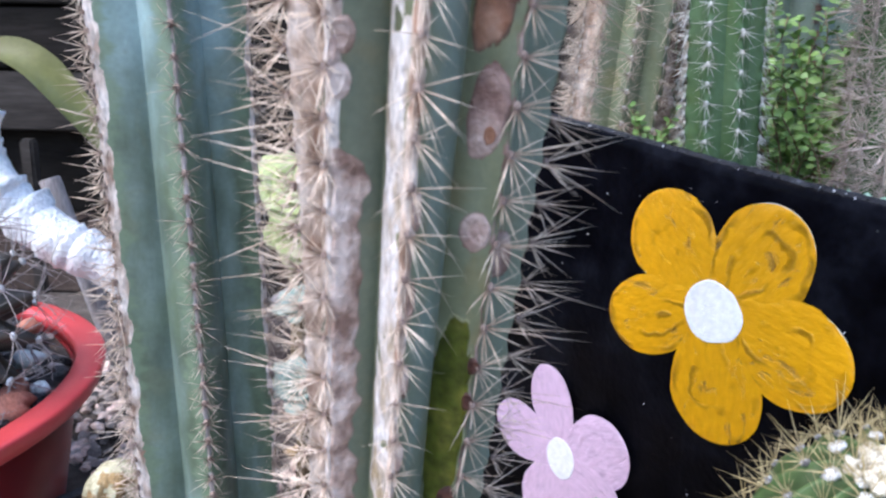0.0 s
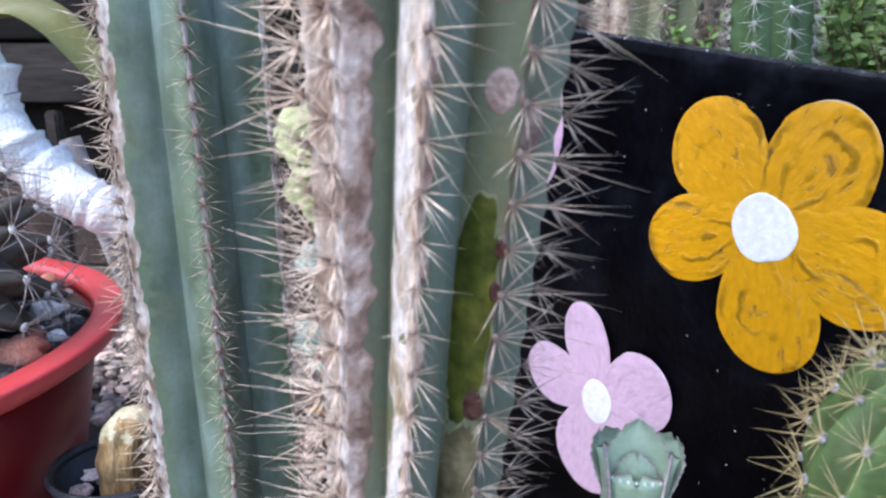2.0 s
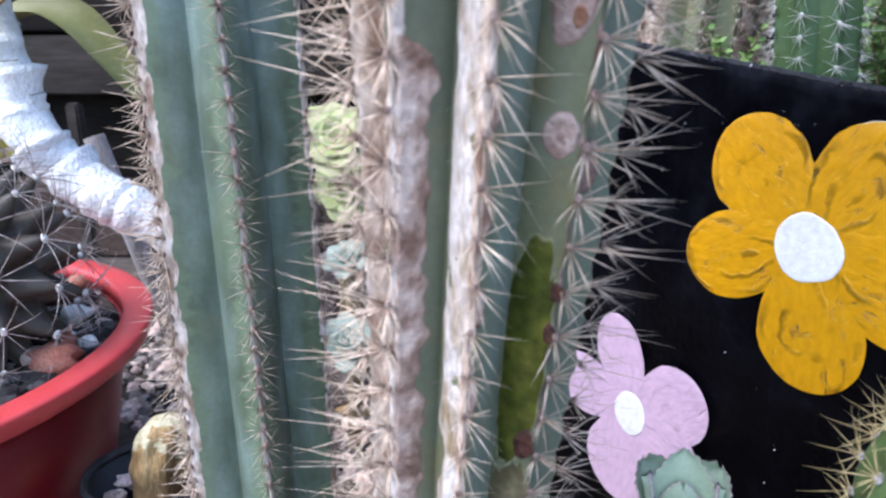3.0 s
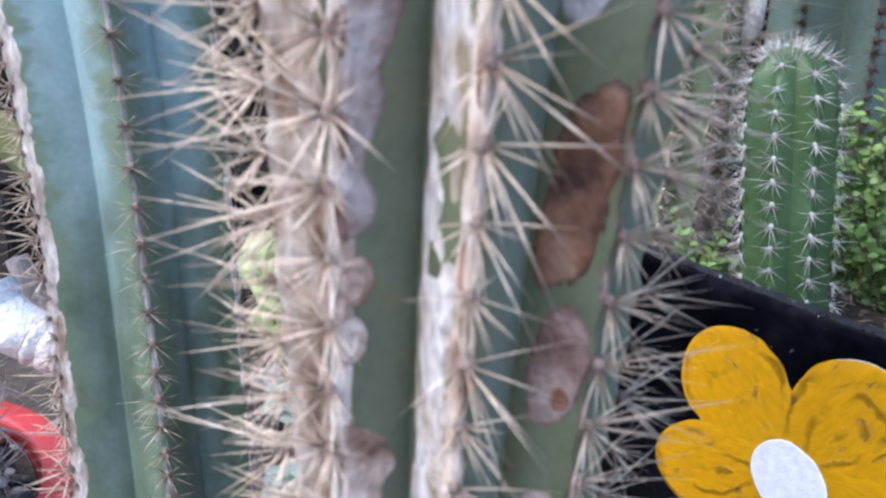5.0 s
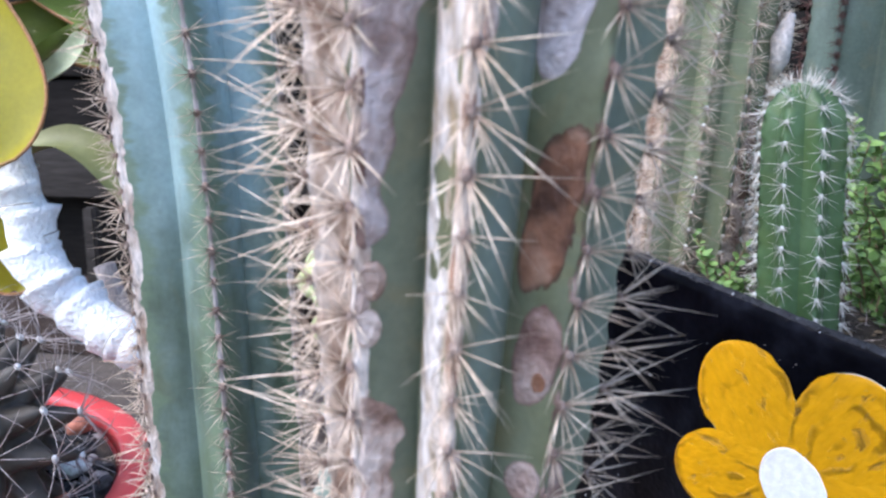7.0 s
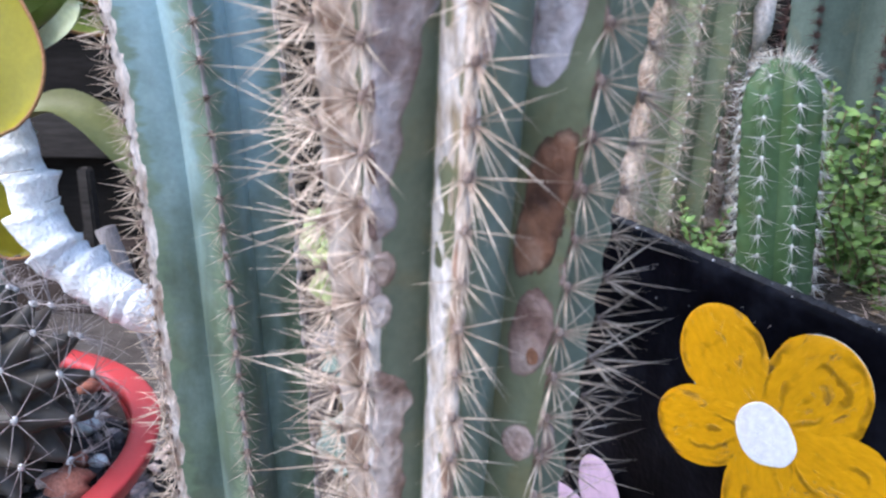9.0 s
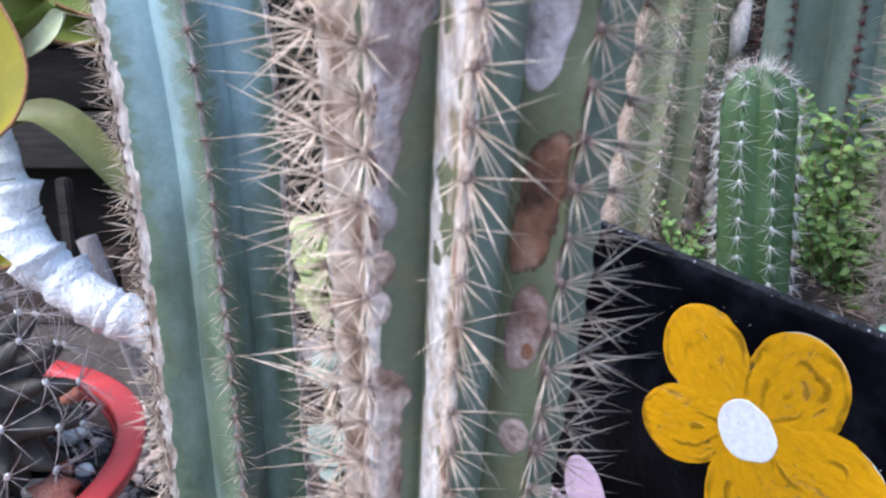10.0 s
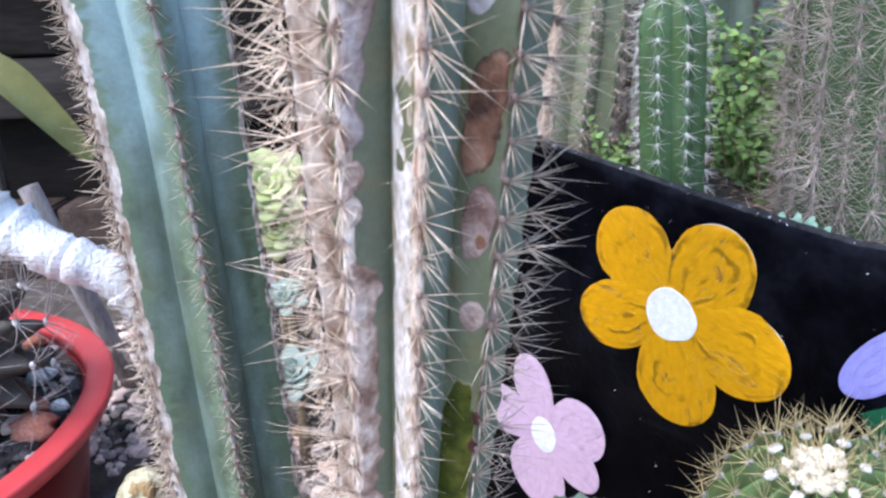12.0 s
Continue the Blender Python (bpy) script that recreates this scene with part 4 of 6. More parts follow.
for k, a, b, m in ((-1, 0.00, 0.10, RIDGE), (0, -0.03, 0.15, RIDGE), (1, 0.0, 0.03, DUSKY)):
    part("rib_ridge", corky.patch(k, lambda u, z: b - abs(u - a) + 0.07 * noise.noise(Vector((z * 150, u * 9, k + 1.0))), -0.42, 0.28, 0.08, 0.60, 0.0008, 14, 300), m, cactus, "tan corky ridge under the spines")


def scar(k, u0, z0, ru, rz, mat_, label, out=0.0009, tilt=0.0, name="scar", power=2.0):
    def inside(u, z):
        a, b = (u - u0 - tilt * (z - z0)) / ru, (z - z0) / rz
        r = (abs(a) ** power + abs(b) ** power) ** (1 / power)
        return 0.5 * (1 + 0.13 * noise.noise(Vector((a * 1.3, b * 1.3, k * 3 + z0 * 90))) + 0.05 * noise.noise(Vector((a * 3, b * 3, z0 * 50))) - r)
    part(name, corky.patch(k, inside, u0 - ru * 1.35, u0 + ru * 1.35, z0 - rz * 1.35, z0 + rz * 1.35, out, 34, max(36, int(rz * 5000)), edge=1), mat_, cactus, label)


scar(-1, 0.24, 0.3695, 0.20, 0.0042, CRUST, "brown corky lobe")
scar(-1, 0.18, 0.3595, 0.20, 0.0045, CRUST, "brown corky lobe")
scar(1, -0.34, 0.3835, 0.24, 0.0165, RUST, "rust-brown sunken scar", 0.0006, 5.0, "scar", 2.7)
scar(1, -0.30, 0.3530, 0.25, 0.0112, DUSKY, "pinkish-grey oval scar", 0.0009, 3.0)
scar(1, -0.28, 0.3475, 0.08, 0.0028, RUST, "rust-brown spot", 0.0014)
scar(1, -0.28, 0.3235, 0.20, 0.0052, DUSKY, "small round brown scar")
scar(1, -0.45, 0.4240, 0.25, 0.0160, LILAC, "lilac-grey oval scar", 0.0009, 3.0)
scar(1, -0.40, 0.4600, 0.26, 0.0120, LILAC, "lilac-grey oval scar")
scar(1, -0.36, 0.2690, 0.33, 0.0300, ROT, "wet dark green rotten patch", 0.0004, 0.0, "rotten_patch", 2.5)
scar(1, -0.34, 0.1880, 0.42, 0.0520, OLD_SKIN, "browned old skin", 0.0003, 0.0, "old_skin", 2.6)
scar(1, -0.20, 0.2450, 0.16, 0.0046, SORE, "dark red-brown sore", 0.0012, 0.0, "sore")
scar(1, -0.07, 0.2870, 0.07, 0.0026, SORE, "dark red-brown sore", 0.0012, 0.0, "sore")
scar(1, -0.09, 0.2765, 0.07, 0.0030, SORE, "dark red-brown sore", 0.0012, 0.0, "sore")
scar(0, -0.02, 0.402, 0.13, 0.0075, RUST, "rusty brown stain on the rib", 0.0004)
scar(0, -0.04, 0.374, 0.13, 0.0080, RUST, "rusty brown stain on the rib", 0.0004)
scar(0, -0.02, 0.353, 0.12, 0.0065, RUST, "rusty brown stain on the rib", 0.0004)
for z in (0.366, 0.380, 0.393, 0.407):
    scar(-1, 0.13, z, 0.09, 0.0042, DUSKY, "brown stain between the areoles", 0.0012)
scar(-1, 0.20, 0.4400, 0.20, 0.0060, RUST, "rusty brown stain on the rib", 0.0014)
scar(2, -0.45, 0.314, 0.22, 0.007, DUSKY, "pale oval scar")
for z in (0.262, 0.285, 0.307, 0.330, 0.419):
    scar(0, 0.17, z, 0.12, 0.0048, CRUST, "brown corky lobe", 0.0007)

rnd = random.Random(21)
# the spines of each rib lean to the open side
def areole_kinds(fans, count=14):
    return [fanned(rnd, fans, 0.00016, 0.0009).mesh("areole", [SPINE, FELT]) for _ in range(count)]


FAR_LEFT = areole_kinds(((2, 150, 215, 0.0210, 1.7), (8, 100, 260, 0.0130, 0.9), (6, -110, 70, 0.0085, 0.7)))
LEFT = areole_kinds(((3, 155, 210, 0.0205, 0.6), (6, 110, 255, 0.0135, 0.6), (5, -95, 0, 0.0100, 0.5), (3, 20, 110, 0.0075, 0.5)))
MID = areole_kinds(((5, -95, 20, 0.0115, 0.5), (2, -80, -40, 0.0165, 0.6), (3, 60, 120, 0.0075, 0.5), (3, 190, 265, 0.0080, 0.4)))
RIGHT = areole_kinds(((3, -45, 20, 0.0195, 0.85), (5, -95, 40, 0.0125, 0.6), (4, 200, 270, 0.0105, 0.4)))
FAR_RIGHT = areole_kinds(((3, -60, 35, 0.0205, 2.0), (6, -110, 60, 0.0135, 1.0), (3, 150, 260, 0.0085, 0.7)))
dress(corky, cactus, MID, (-2, -1, 0, 1, 2), 0.08, 0.60, rnd, (0.85, 1.2), True, [SPINE, FELT], 0.0006, {-3: FAR_LEFT, -2: FAR_LEFT, -1: LEFT, 0: MID, 1: RIGHT, 2: FAR_RIGHT}, 0.42)

# blue-green column with short spines
blue = Column(lambda z: (-0.044 - 0.03 * (z - 0.28) - 0.6 * max(0, z - 0.36) ** 2, 0.3365), lambda z: 0.032 + 0.03 * max(0, z - 0.36), 6, math.atan2(0.385, 0.923), 0.34, 0.0, 0.0125, 0.0004)
cactus = thing("columnar_cactus", (blue.axis(GROUND_Z)[0], 0.3365, GROUND_Z), "tall blue-green ribbed cactus with short brown spines", "cactus")
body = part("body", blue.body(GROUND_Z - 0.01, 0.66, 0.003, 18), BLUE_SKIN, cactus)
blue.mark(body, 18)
rnd = random.Random(22)


def bark(k, u0, u1, label):
    part("cork_strip", blue.patch(k, lambda u, z: min(u - wave(z, u0, 0.10, 12 + k), wave(z, u1, 0.10, 15 + k) - u), -1, 1, 0.08, 0.62, 0.0004, 24, 200), CORK, cactus, label)


bark(-1, -0.6, 0.20, "pale corky rib edge")
bark(1, -0.10, 0.5, "brown corky rib edge")
part("rib_ridge", blue.patch(0, lambda u, z: 0.045 - abs(u) + 0.02 * noise.noise(Vector((z * 200, u * 9, 1))), -0.1, 0.1, 0.08, 0.62, 0.0004, 8, 240), STICK, cactus, "thin grey-brown corky ridge")
SHORT = [cluster(rnd, 12, 3, 0.0082, 0.0090, 0.00015, 0.0011, 0.30, 0, 0.10, 2.7).mesh("areole", [SPINE_DARK, FELT]) for _ in range(10)]
SHORT_TAN = [cluster(rnd, 9, 4, 0.0095, 0.0125, 0.00017, 0.0010, 0.1).mesh("areole", [SPINE, FELT]) for _ in range(10)]


def spaced(z0, z1, first):
    """Heights along a rib whose areoles stand closer together on the older growth."""
    out = [z0 + first]
    while out[-1] < z1:
        out.append(out[-1] + 0.0080 + 0.0048 * ease(out[-1], 0.28, 0.40))
    return out


for k in (0, 1, -2, 2, 3):
    for z in spaced(0.08, 0.63, 0.003 * (k % 3)):
        placed("areole", rnd.choice(SHORT), cactus, frame_at(blue.point(k, z), blue.normal(k, z), size=rnd.uniform(0.95, 1.4), spin=rnd.uniform(-0.4, 0.4)))
for z in [q + h for q in blue.areoles(-1, 0.08, 0.64) for h in (0, 0.0062)]:
    placed("areole", rnd.choice(SHORT_TAN), cactus, frame_at(blue.point(-1, z, 0.0004), blue.normal(-1, z), size=rnd.uniform(0.8, 1.2) * (1.25 if z < 0.30 else 1.0), spin=rnd.uniform(-0.4, 0.4)))

# ================= plants in the planter =================
def domed(c, z0, z1, R, ribs, turn, depth, pitch, lean=(0, 0), bump=0.0006, full=0.35):
    """A short column that closes in a dome."""
    def radius(z):
        t = min(1, max(0, (z - (z1 - R * 1.3)) / (R * 1.3)))
        return max(0.0006, R * (1 - full * 0.25 * max(0, 1 - (z - z0) / (z1 - z0) * 2)) * math.sqrt(max(0, 1 - t ** 2.2)))
    return Column(lambda z: (c[0] + lean[0] * (z - z0), c[1] + lean[1] * (z - z0)), radius, ribs, turn, depth, 0, pitch, bump)


def dome_dress(col, ob, variants, z0, z1, rnd, size=(0.85, 1.15), names="areole"):
    for k in range(-(col.ribs // 2), col.ribs - col.ribs // 2):
        for z in col.areoles(k, z0, z1):
            slope = (col.radius(z + 0.0005) - col.radius(z - 0.0005)) / 0.001
            d = col.normal(k, z) + Vector((0, 0, max(0, min(3, -slope))))
            placed(names, rnd.choice(variants), ob, frame_at(col.point(k, z), d, size=rnd.uniform(*size), spin=rnd.uniform(-0.3, 0.3)))


rnd = random.Random(23)
GZ0, GZ1 = 0.296, 0.4125
young = domed((0.1815, 0.372), GZ0, GZ1, 0.0160, 8, 0.105, 0.20, 0.0079, (-0.05, 0), full=0.0)
cactus = thing("small_cactus", (0.182, 0.372, GZ0), "bright green young cactus with white star-shaped spines", "cactus")
part("body", young.body(GZ0, GZ1, 0.0012, 12), LEAF_SKIN, cactus)
STAR = [cluster(rnd, 8, 2, 0.0088, 0.0080, 0.00015, 0.0008, 0.25, 0, 0.1, 2.3).mesh("areole", [SPINE_WHITE, WOOL]) for _ in range(10)]
dome_dress(young, cactus, STAR, GZ0 + 0.004, GZ1 - 0.0005, rnd)
s = Shape()
for i in range(150):
    a, r = rnd.uniform(0, 6.28), 0.0100 * math.sqrt(rnd.random())
    z = GZ1 - 0.0015 - 0.0055 * (r / 0.0100) ** 2
    s.spine((0.1757 + r * math.cos(a), 0.372 + r * math.sin(a), z), (math.cos(a) * r * 130 + rnd.uniform(-0.4, 0.4), math.sin(a) * r * 130 + rnd.uniform(-0.4, 0.4), 1), rnd.uniform(0.004, 0.0105), 0.00015, 1 if rnd.random() < 0.30 else 0)
part("crown_tuft", s, [SPINE_WHITE, SPINE_DARK], cactus, "tuft of pale new spines")

# pale spiny column behind
pale = Column(lambda z: (0.1537 + 0.085 * (z - 0.36), 0.462), lambda z: 0.0275, 10, -0.14, 0.20, 0, 0.0082, 0.0006)
cactus = thing("columnar_cactus", (pale.axis(0.32)[0], 0.462, 0.32), "pale green ribbed cactus with dense tan spines", "cactus")
part("body", pale.body(0.300, 0.62, 0.004, 10), PALE_SKIN, cactus)
for k, top, right, m in ((-2, 0.60, 0.9, RIDGE), (-1, 0.60, -0.1, RIDGE), (0, 0.335, 0.9, CRUST), (2, 0.40, 0.9, CRUST), (3, 0.44, 0.9, CRUST)):
    part("cork_strip", pale.patch(k, lambda u, z: min(u - wave(z, -0.95, 0.15, 30 + k), wave(z, right, 0.2, 33 + k) - u, top - z + 0.02 * noise.noise(Vector((u, z * 50, k)))), -1, 1, 0.302, 0.61, 0.0004, 16, 120), m, cactus, "brown corky rib flank")
TAN = [cluster(rnd, 13, 4, 0.0118, 0.0120, 0.00021, 0.0012, 0.25, 0, 0.15, 2.6).mesh("areole", [SPINE_FAR, WOOL]) for _ in range(10)]
BRISTLY = [cluster(rnd, 24, 9, 0.0130, 0.0140, 0.00021, 0.0012, 0.2, 0, 0.15).mesh("areole", [SPINE_FAR, WOOL]) for _ in range(10)]
dress(pale, cactus, TAN, (-3, -2, -1, 0, 1, 2, 3), 0.308, 0.62, rnd, (0.8, 1.15), False, [SPINE_FAR, WOOL], own={-3: BRISTLY, -2: BRISTLY, -1: BRISTLY, 2: BRISTLY, 3: BRISTLY})

# broad grey-green column further back
grey = Column(lambda z: (0.270 + 0.05 * (z - 0.36), 0.535), lambda z: 0.045, 8, -0.20, 0.26, 0, 0.0070, 0.0004)
cactus = thing("columnar_cactus", (0.270, 0.535, 0.30), "broad grey-green ribbed cactus with maroon spines", "cactus")
part("body", grey.body(0.300, 0.66, 0.005, 10), GREY_SKIN, cactus)
MAROON = [cluster(rnd, 18, 6, 0.0062, 0.0080, 0.00024, 0.0016, 0.1).mesh("areole", [SPINE_MAROON, FELT]) for _ in range(8)]
dress(grey, cactus, MAROON, (-2, -1, 0, 1, 2), 0.308, 0.64, rnd, (0.85, 1.15), False, [SPINE_MAROON, FELT])

# dense grey-spined cactus
hairy = Column(lambda z: (0.256, 0.346 + 0.05 * (z - 0.33)), lambda z: 0.031, 17, 0.1, 0.14, 0, 0.0066, 0.0006)
cactus = thing("columnar_cactus", (0.256, 0.346, 0.305), "green cactus wrapped in dense grey-pink spines", "cactus")
part("body", hairy.body(0.285, 0.55, 0.004, 8), LEAF_SKIN, cactus)
HAIR = [cluster(rnd, 18, 8, 0.0165, 0.0185, 0.00019, 0.0007, 0.1, 0.5, 0.05).mesh("areole", [SPINE_GREY, WOOL]) for _ in range(10)]
dress(hairy, cactus, HAIR, (-5, -4, -3, -2, -1, 0, 1, 2), 0.290, 0.54, rnd, (0.55, 1.3), False, [SPINE_GREY, WOOL])


# leafy sprigs
def leaf(s, p, d, n, length, width, slot=0, cup=0.15):
    d, n = Vector(d).normalized(), Vector(n)
    x = d.cross(n).normalized()
    n = x.cross(d)
    rows = []
    for t, w in ((0, 0.15), (0.3, 0.8), (0.6, 1.0), (0.85, 0.65), (1.0, 0.1)):
        c = Vector(p) + d * length * t - n * length * 0.12 * t * t
        rows.append([c - x * width * w / 2 + n * width * cup * w, c, c + x * width * w / 2 + n * width * cup * w])
    s.grid(rows, slot=slot)


def sprig_plant(name, base, stems, height, spread, count, size, rnd, label, arc=(0.0, 6.28)):
    ob = thing(name, base, label, "plant")
    for i in range(stems):
        a = rnd.uniform(*arc)
        path = []
        p = Vector(base) + Vector((rnd.uniform(-1, 1), rnd.uniform(-1, 1), 0)) * 0.006
        d = Vector((math.cos(a) * spread, math.sin(a) * spread, 1)).normalized()
        h = height * rnd.uniform(0.5, 1.0)
        for j in range(9):
            path.append(p.copy())
            p += d * h / 8
            d = (d + Vector((rnd.uniform(-0.4, 0.4), rnd.uniform(-0.4, 0.4), 0.05))).normalized()
        stem = part("stem", Shape().tube(path, [0.0008 - 0.00006 * j for j in range(9)], 5), TWIG, ob)
        s = Shape()
        for j in range(count):
            t = (j + 1) / count
            q = t * 7.99
            k = int(q)
            c = path[k].lerp(path[k + 1], q - k)
            b = j * 2.4 + rnd.uniform(-0.5, 0.5)
            dd = Vector((math.cos(b), math.sin(b), rnd.uniform(0.0, 1.1)))
            leaf(s, c, dd, (rnd.uniform(-0.7, 0.5), rnd.uniform(-1.1, 0.2), rnd.uniform(0.3, 1.0)), size * rnd.uniform(0.6, 1.2), size * rnd.uniform(0.50, 0.75))
        part("foliage", s, SPRIG, ob, "small bright green leaves", kind="stuff")
    return ob


rnd = random.Random(24)
sprig_plant("leafy_shrub", (0.236, 0.420, 0.303), 64, 0.125, 0.75, 46, 0.0062, rnd, "small-leaved bright green shrub growing in the planter", (-1.2, 2.2))
sprig_plant("leafy_shrub", (0.217, 0.396, 0.300), 46, 0.080, 0.75, 36, 0.0054, rnd, "small-leaved bright green shrub beside the young cactus", (-1.3, 1.4))
sprig_plant("leafy_shrub", (0.157, 0.396, 0.305), 12, 0.050, 0.30, 30, 0.0045, rnd, "low bright green sprig at the planter's edge")
sprig_plant("leafy_shrub", (0.222, 0.370, 0.296), 32, 0.062, 0.75, 34, 0.0041, rnd, "low small-leaved shrub beside the spiny cactus", (-0.9, 0.6))
s = Shape()
for i in range(520):
    sv, dv = rnd.uniform(-0.26, 0.04), 0.006 + 0.10 * rnd.random() ** 1.5
    p = NRM * (FACE + dv) + ALG * sv + Vector((0, 0, rim(sv) - 0.017 + 0.004 * min(1, dv / 0.1)))
    a = rnd.uniform(0, 6.28)
    s.spine(p, (math.cos(a), math.sin(a), rnd.uniform(-0.05, 0.45)), rnd.uniform(0.005, 0.016), rnd.uniform(0.0002, 0.0004))
for i in range(420):
    sv, dv = rnd.uniform(-0.26, 0.04), 0.006 + 0.10 * rnd.random() ** 1.5
    p = NRM * (FACE + dv) + ALG * sv + Vector((0, 0, rim(sv) - 0.018 + 0.004 * min(1, dv / 0.1)))
    r = rnd.uniform(0.0006, 0.0019)
    s.blob(p, r * 1.3, r, r * 0.6, 6, 0.6, 1, None, rnd)
single("dry_litter", s, [SPINE_GREY, TWIG], "dry fallen spines and tan litter on the planter soil", "plant litter", on_face(-0.1, 0.31, -0.05), kind="stuff", smooth=False)


def clover(c, rnd, size):
    ob = thing("clover", c, "small pale green clover on the planter soil", "plant", "clovers in the planter")
    tip = Vector(c) + Vector((0, 0, size * 1.9))
    part("stalk", Shape().tube([Vector(c) - Vector((0, 0, 0.003)), tip], 0.0004, 5), SPRIG, ob)
    face = Vector((-0.35, -0.75, 0.6)).normalized()
    side = face.cross(Vector((0, 0, 1))).normalized()
    up = side.cross(face)
    turn = rnd.uniform(0, 2)
    for i in range(3):
        a = turn + 2.094 * i
        d = side * math.cos(a) + up * math.sin(a)
        x = d.cross(face)
        rows = []
        for t, w in ((0.02, 0.05), (0.3, 0.55), (0.6, 0.92), (0.85, 1.0), (1.0, 0.75)):
            rows.append([tip + d * size * (t - 0.16 * (1 - abs(q)) * (t > 0.8)) + x * size * 0.55 * w * q + face * size * 0.12 * abs(q) for q in (-1, -0.7, -0.35, 0, 0.35, 0.7, 1)])
        s = Shape().grid(rows)
        s.grid([[p - face * 0.0003 for p in r][::-1] for r in rows])
        part("leaflet", s, CLOVER, ob)


for sv, dv in ((-0.112, 0.012), (-0.107, 0.018), (-0.098, 0.013), (-0.068, 0.014), (-0.059, 0.011)):
    p = NRM * (FACE + dv) + ALG * sv
    clover((p.x, p.y, rim(sv) - 0.017), rnd, 0.0056)

# curled pale husk caught between the columns
s = Shape()
s.tube([(0.185, 0.448, 0.415), (0.187, 0.446, 0.424), (0.187, 0.446, 0.433), (0.191, 0.447, 0.445)], [0.0015, 0.0042, 0.0050, 0.0020], 10)
single("seed_husk", s, HUSK, "pale curled dry husk hanging on the spines", "husk", (0.19, 0.447, 0.43))

# ================= in front of the planter =================
# barrel cactus
rnd = random.Random(25)
BC, BR = Vector((0.197, 0.231, 0.222)), 0.0415
LEAN = Vector((0, 0, 1)).rotation_difference(Vector((-0.233, -0.169, 0.958))).to_matrix()
barrel = thing("barrel_cactus", (BC.x, BC.y, GROUND_Z), "round green barrel cactus with straw-coloured spines", "cactus")


def ball(k, v, out=0.0, ribs=15):
    """A point on the ribbed ball: rib coordinate k, polar angle v from the crown."""
    u = (k - round(k)) * 2
    r = BR * (1 - 0.22 * profile(u) * min(1, v / 0.5)) + out
    t = k * 2 * math.pi / ribs
    dip = -0.006 * math.exp(-(v / 0.25) ** 2)
    return BC + LEAN @ Vector((r * math.sin(v) * math.sin(t), -r * math.sin(v) * math.cos(t), r * 1.02 * math.cos(v) + dip))


rows = [[ball(i / 12, max(0.02, v)) for i in range(180)] for v in [2.9 * j / 50 for j in range(51)]]
body = part("body", Shape().grid(rows[::-1], True, 0, True), BARREL_SKIN, barrel)
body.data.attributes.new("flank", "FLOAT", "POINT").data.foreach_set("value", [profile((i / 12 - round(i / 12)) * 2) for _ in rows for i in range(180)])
GOLD = [cluster(rnd, 10, 2, 0.0135, 0.0165, 0.00017, 0.0014, 0.0, 0, 0.30).mesh("areole", [SPINE_GOLD, WOOL_GREY]) for _ in range(10)]
CROWN = [cluster(rnd, 8, 2, 0.0115, 0.0170, 0.00018, 0.0022, 0.0, 0, 0.55).mesh("areole", [SPINE_GOLD, WOOL]) for _ in range(6)]
for k in range(15):
    for j in range(7):
        v = 0.20 + j * 0.33 + (k % 2) * 0.16
        p = ball(k, v)
        d = (p - BC)
        placed("areole", rnd.choice(CROWN if v < 0.5 else GOLD), barrel, frame_at(p, d, Vector((0.01, 0.02, 1)), rnd.uniform(0.8, 1.15) * (0.85 if v < 0.3 else 1), rnd.uniform(-0.4, 0.4)))
s = Shape()
for i in range(46):
    a, r = rnd.uniform(0, 6.28), 0.0095 * math.sqrt(rnd.random())
    s.blob(BC + LEAN @ Vector((r * math.cos(a), r * math.sin(a), BR * 0.93 + rnd.uniform(-0.001, 0.002))), 0.0024, 0.0024, 0.0022, 7, 0.5, 0, None, rnd)
for i in range(60):
    a, r = rnd.uniform(0, 6.28), 0.010 * math.sqrt(rnd.random())
    s.spine(BC + LEAN @ Vector((r * math.cos(a), r * math.sin(a), BR * 0.93)), LEAN @ Vector((math.cos(a) * r * 70, math.sin(a) * r * 70, 1)) + Vector((rnd.uniform(-0.3, 0.3), rnd.uniform(-0.3, 0.3), 0)), rnd.uniform(0.008, 0.018), 0.00017, 1)
part("crown_wool", s, [CREAM_WOOL, SPINE_GOLD], barrel, "creamy woolly crown", kind="stuff")


def pot(name, c, z0, z1, r0, r1, wall, lip, m, label, group="", lip_h=0.012, lip_m=None):
    """A round tapering pot with a rolled lip, hollow."""
    ob = thing(name, (c[0], c[1], z0), label, "plant pot", group)
    n = 72
    ring = lambda r, z: [(c[0] + r * math.cos(a), c[1] + r * math.sin(a), z) for a in [2 * math.pi * i / n for i in range(n)]]
    rl = r1 - (r1 - r0) * lip_h / (z1 - z0)
    part("body", Shape().grid([ring(0.001, z0), ring(r0 - 0.004, z0), ring(r0, z0 + 0.004), ring(rl - lip, z1 - lip_h - 0.001), ring(rl - lip - wall, z1 - lip_h - 0.001), ring(r0 - wall, z0 + wall), ring(0.001, z0 + wall)], True), m, ob)
    part("lip", Shape().grid([ring(rl - lip - 0.001, z1 - lip_h), ring(rl, z1 - lip_h), ring(rl + 0.0008, z1 - lip_h + 0.001), ring(r1, z1 - 0.0018), ring(r1 - 0.0010, z1 - 0.0004), ring(r1 - 0.0025, z1), ring(r1 - lip - wall + 0.002, z1),
                              ring(r1 - lip - wall, z1 - 0.0015), ring(r1 - lip - wall - 0.001, z1 - lip_h), ring(rl - lip - 0.001, z1 - lip_h)], True), lip_m or m, ob, "rolled rim")
    return ob


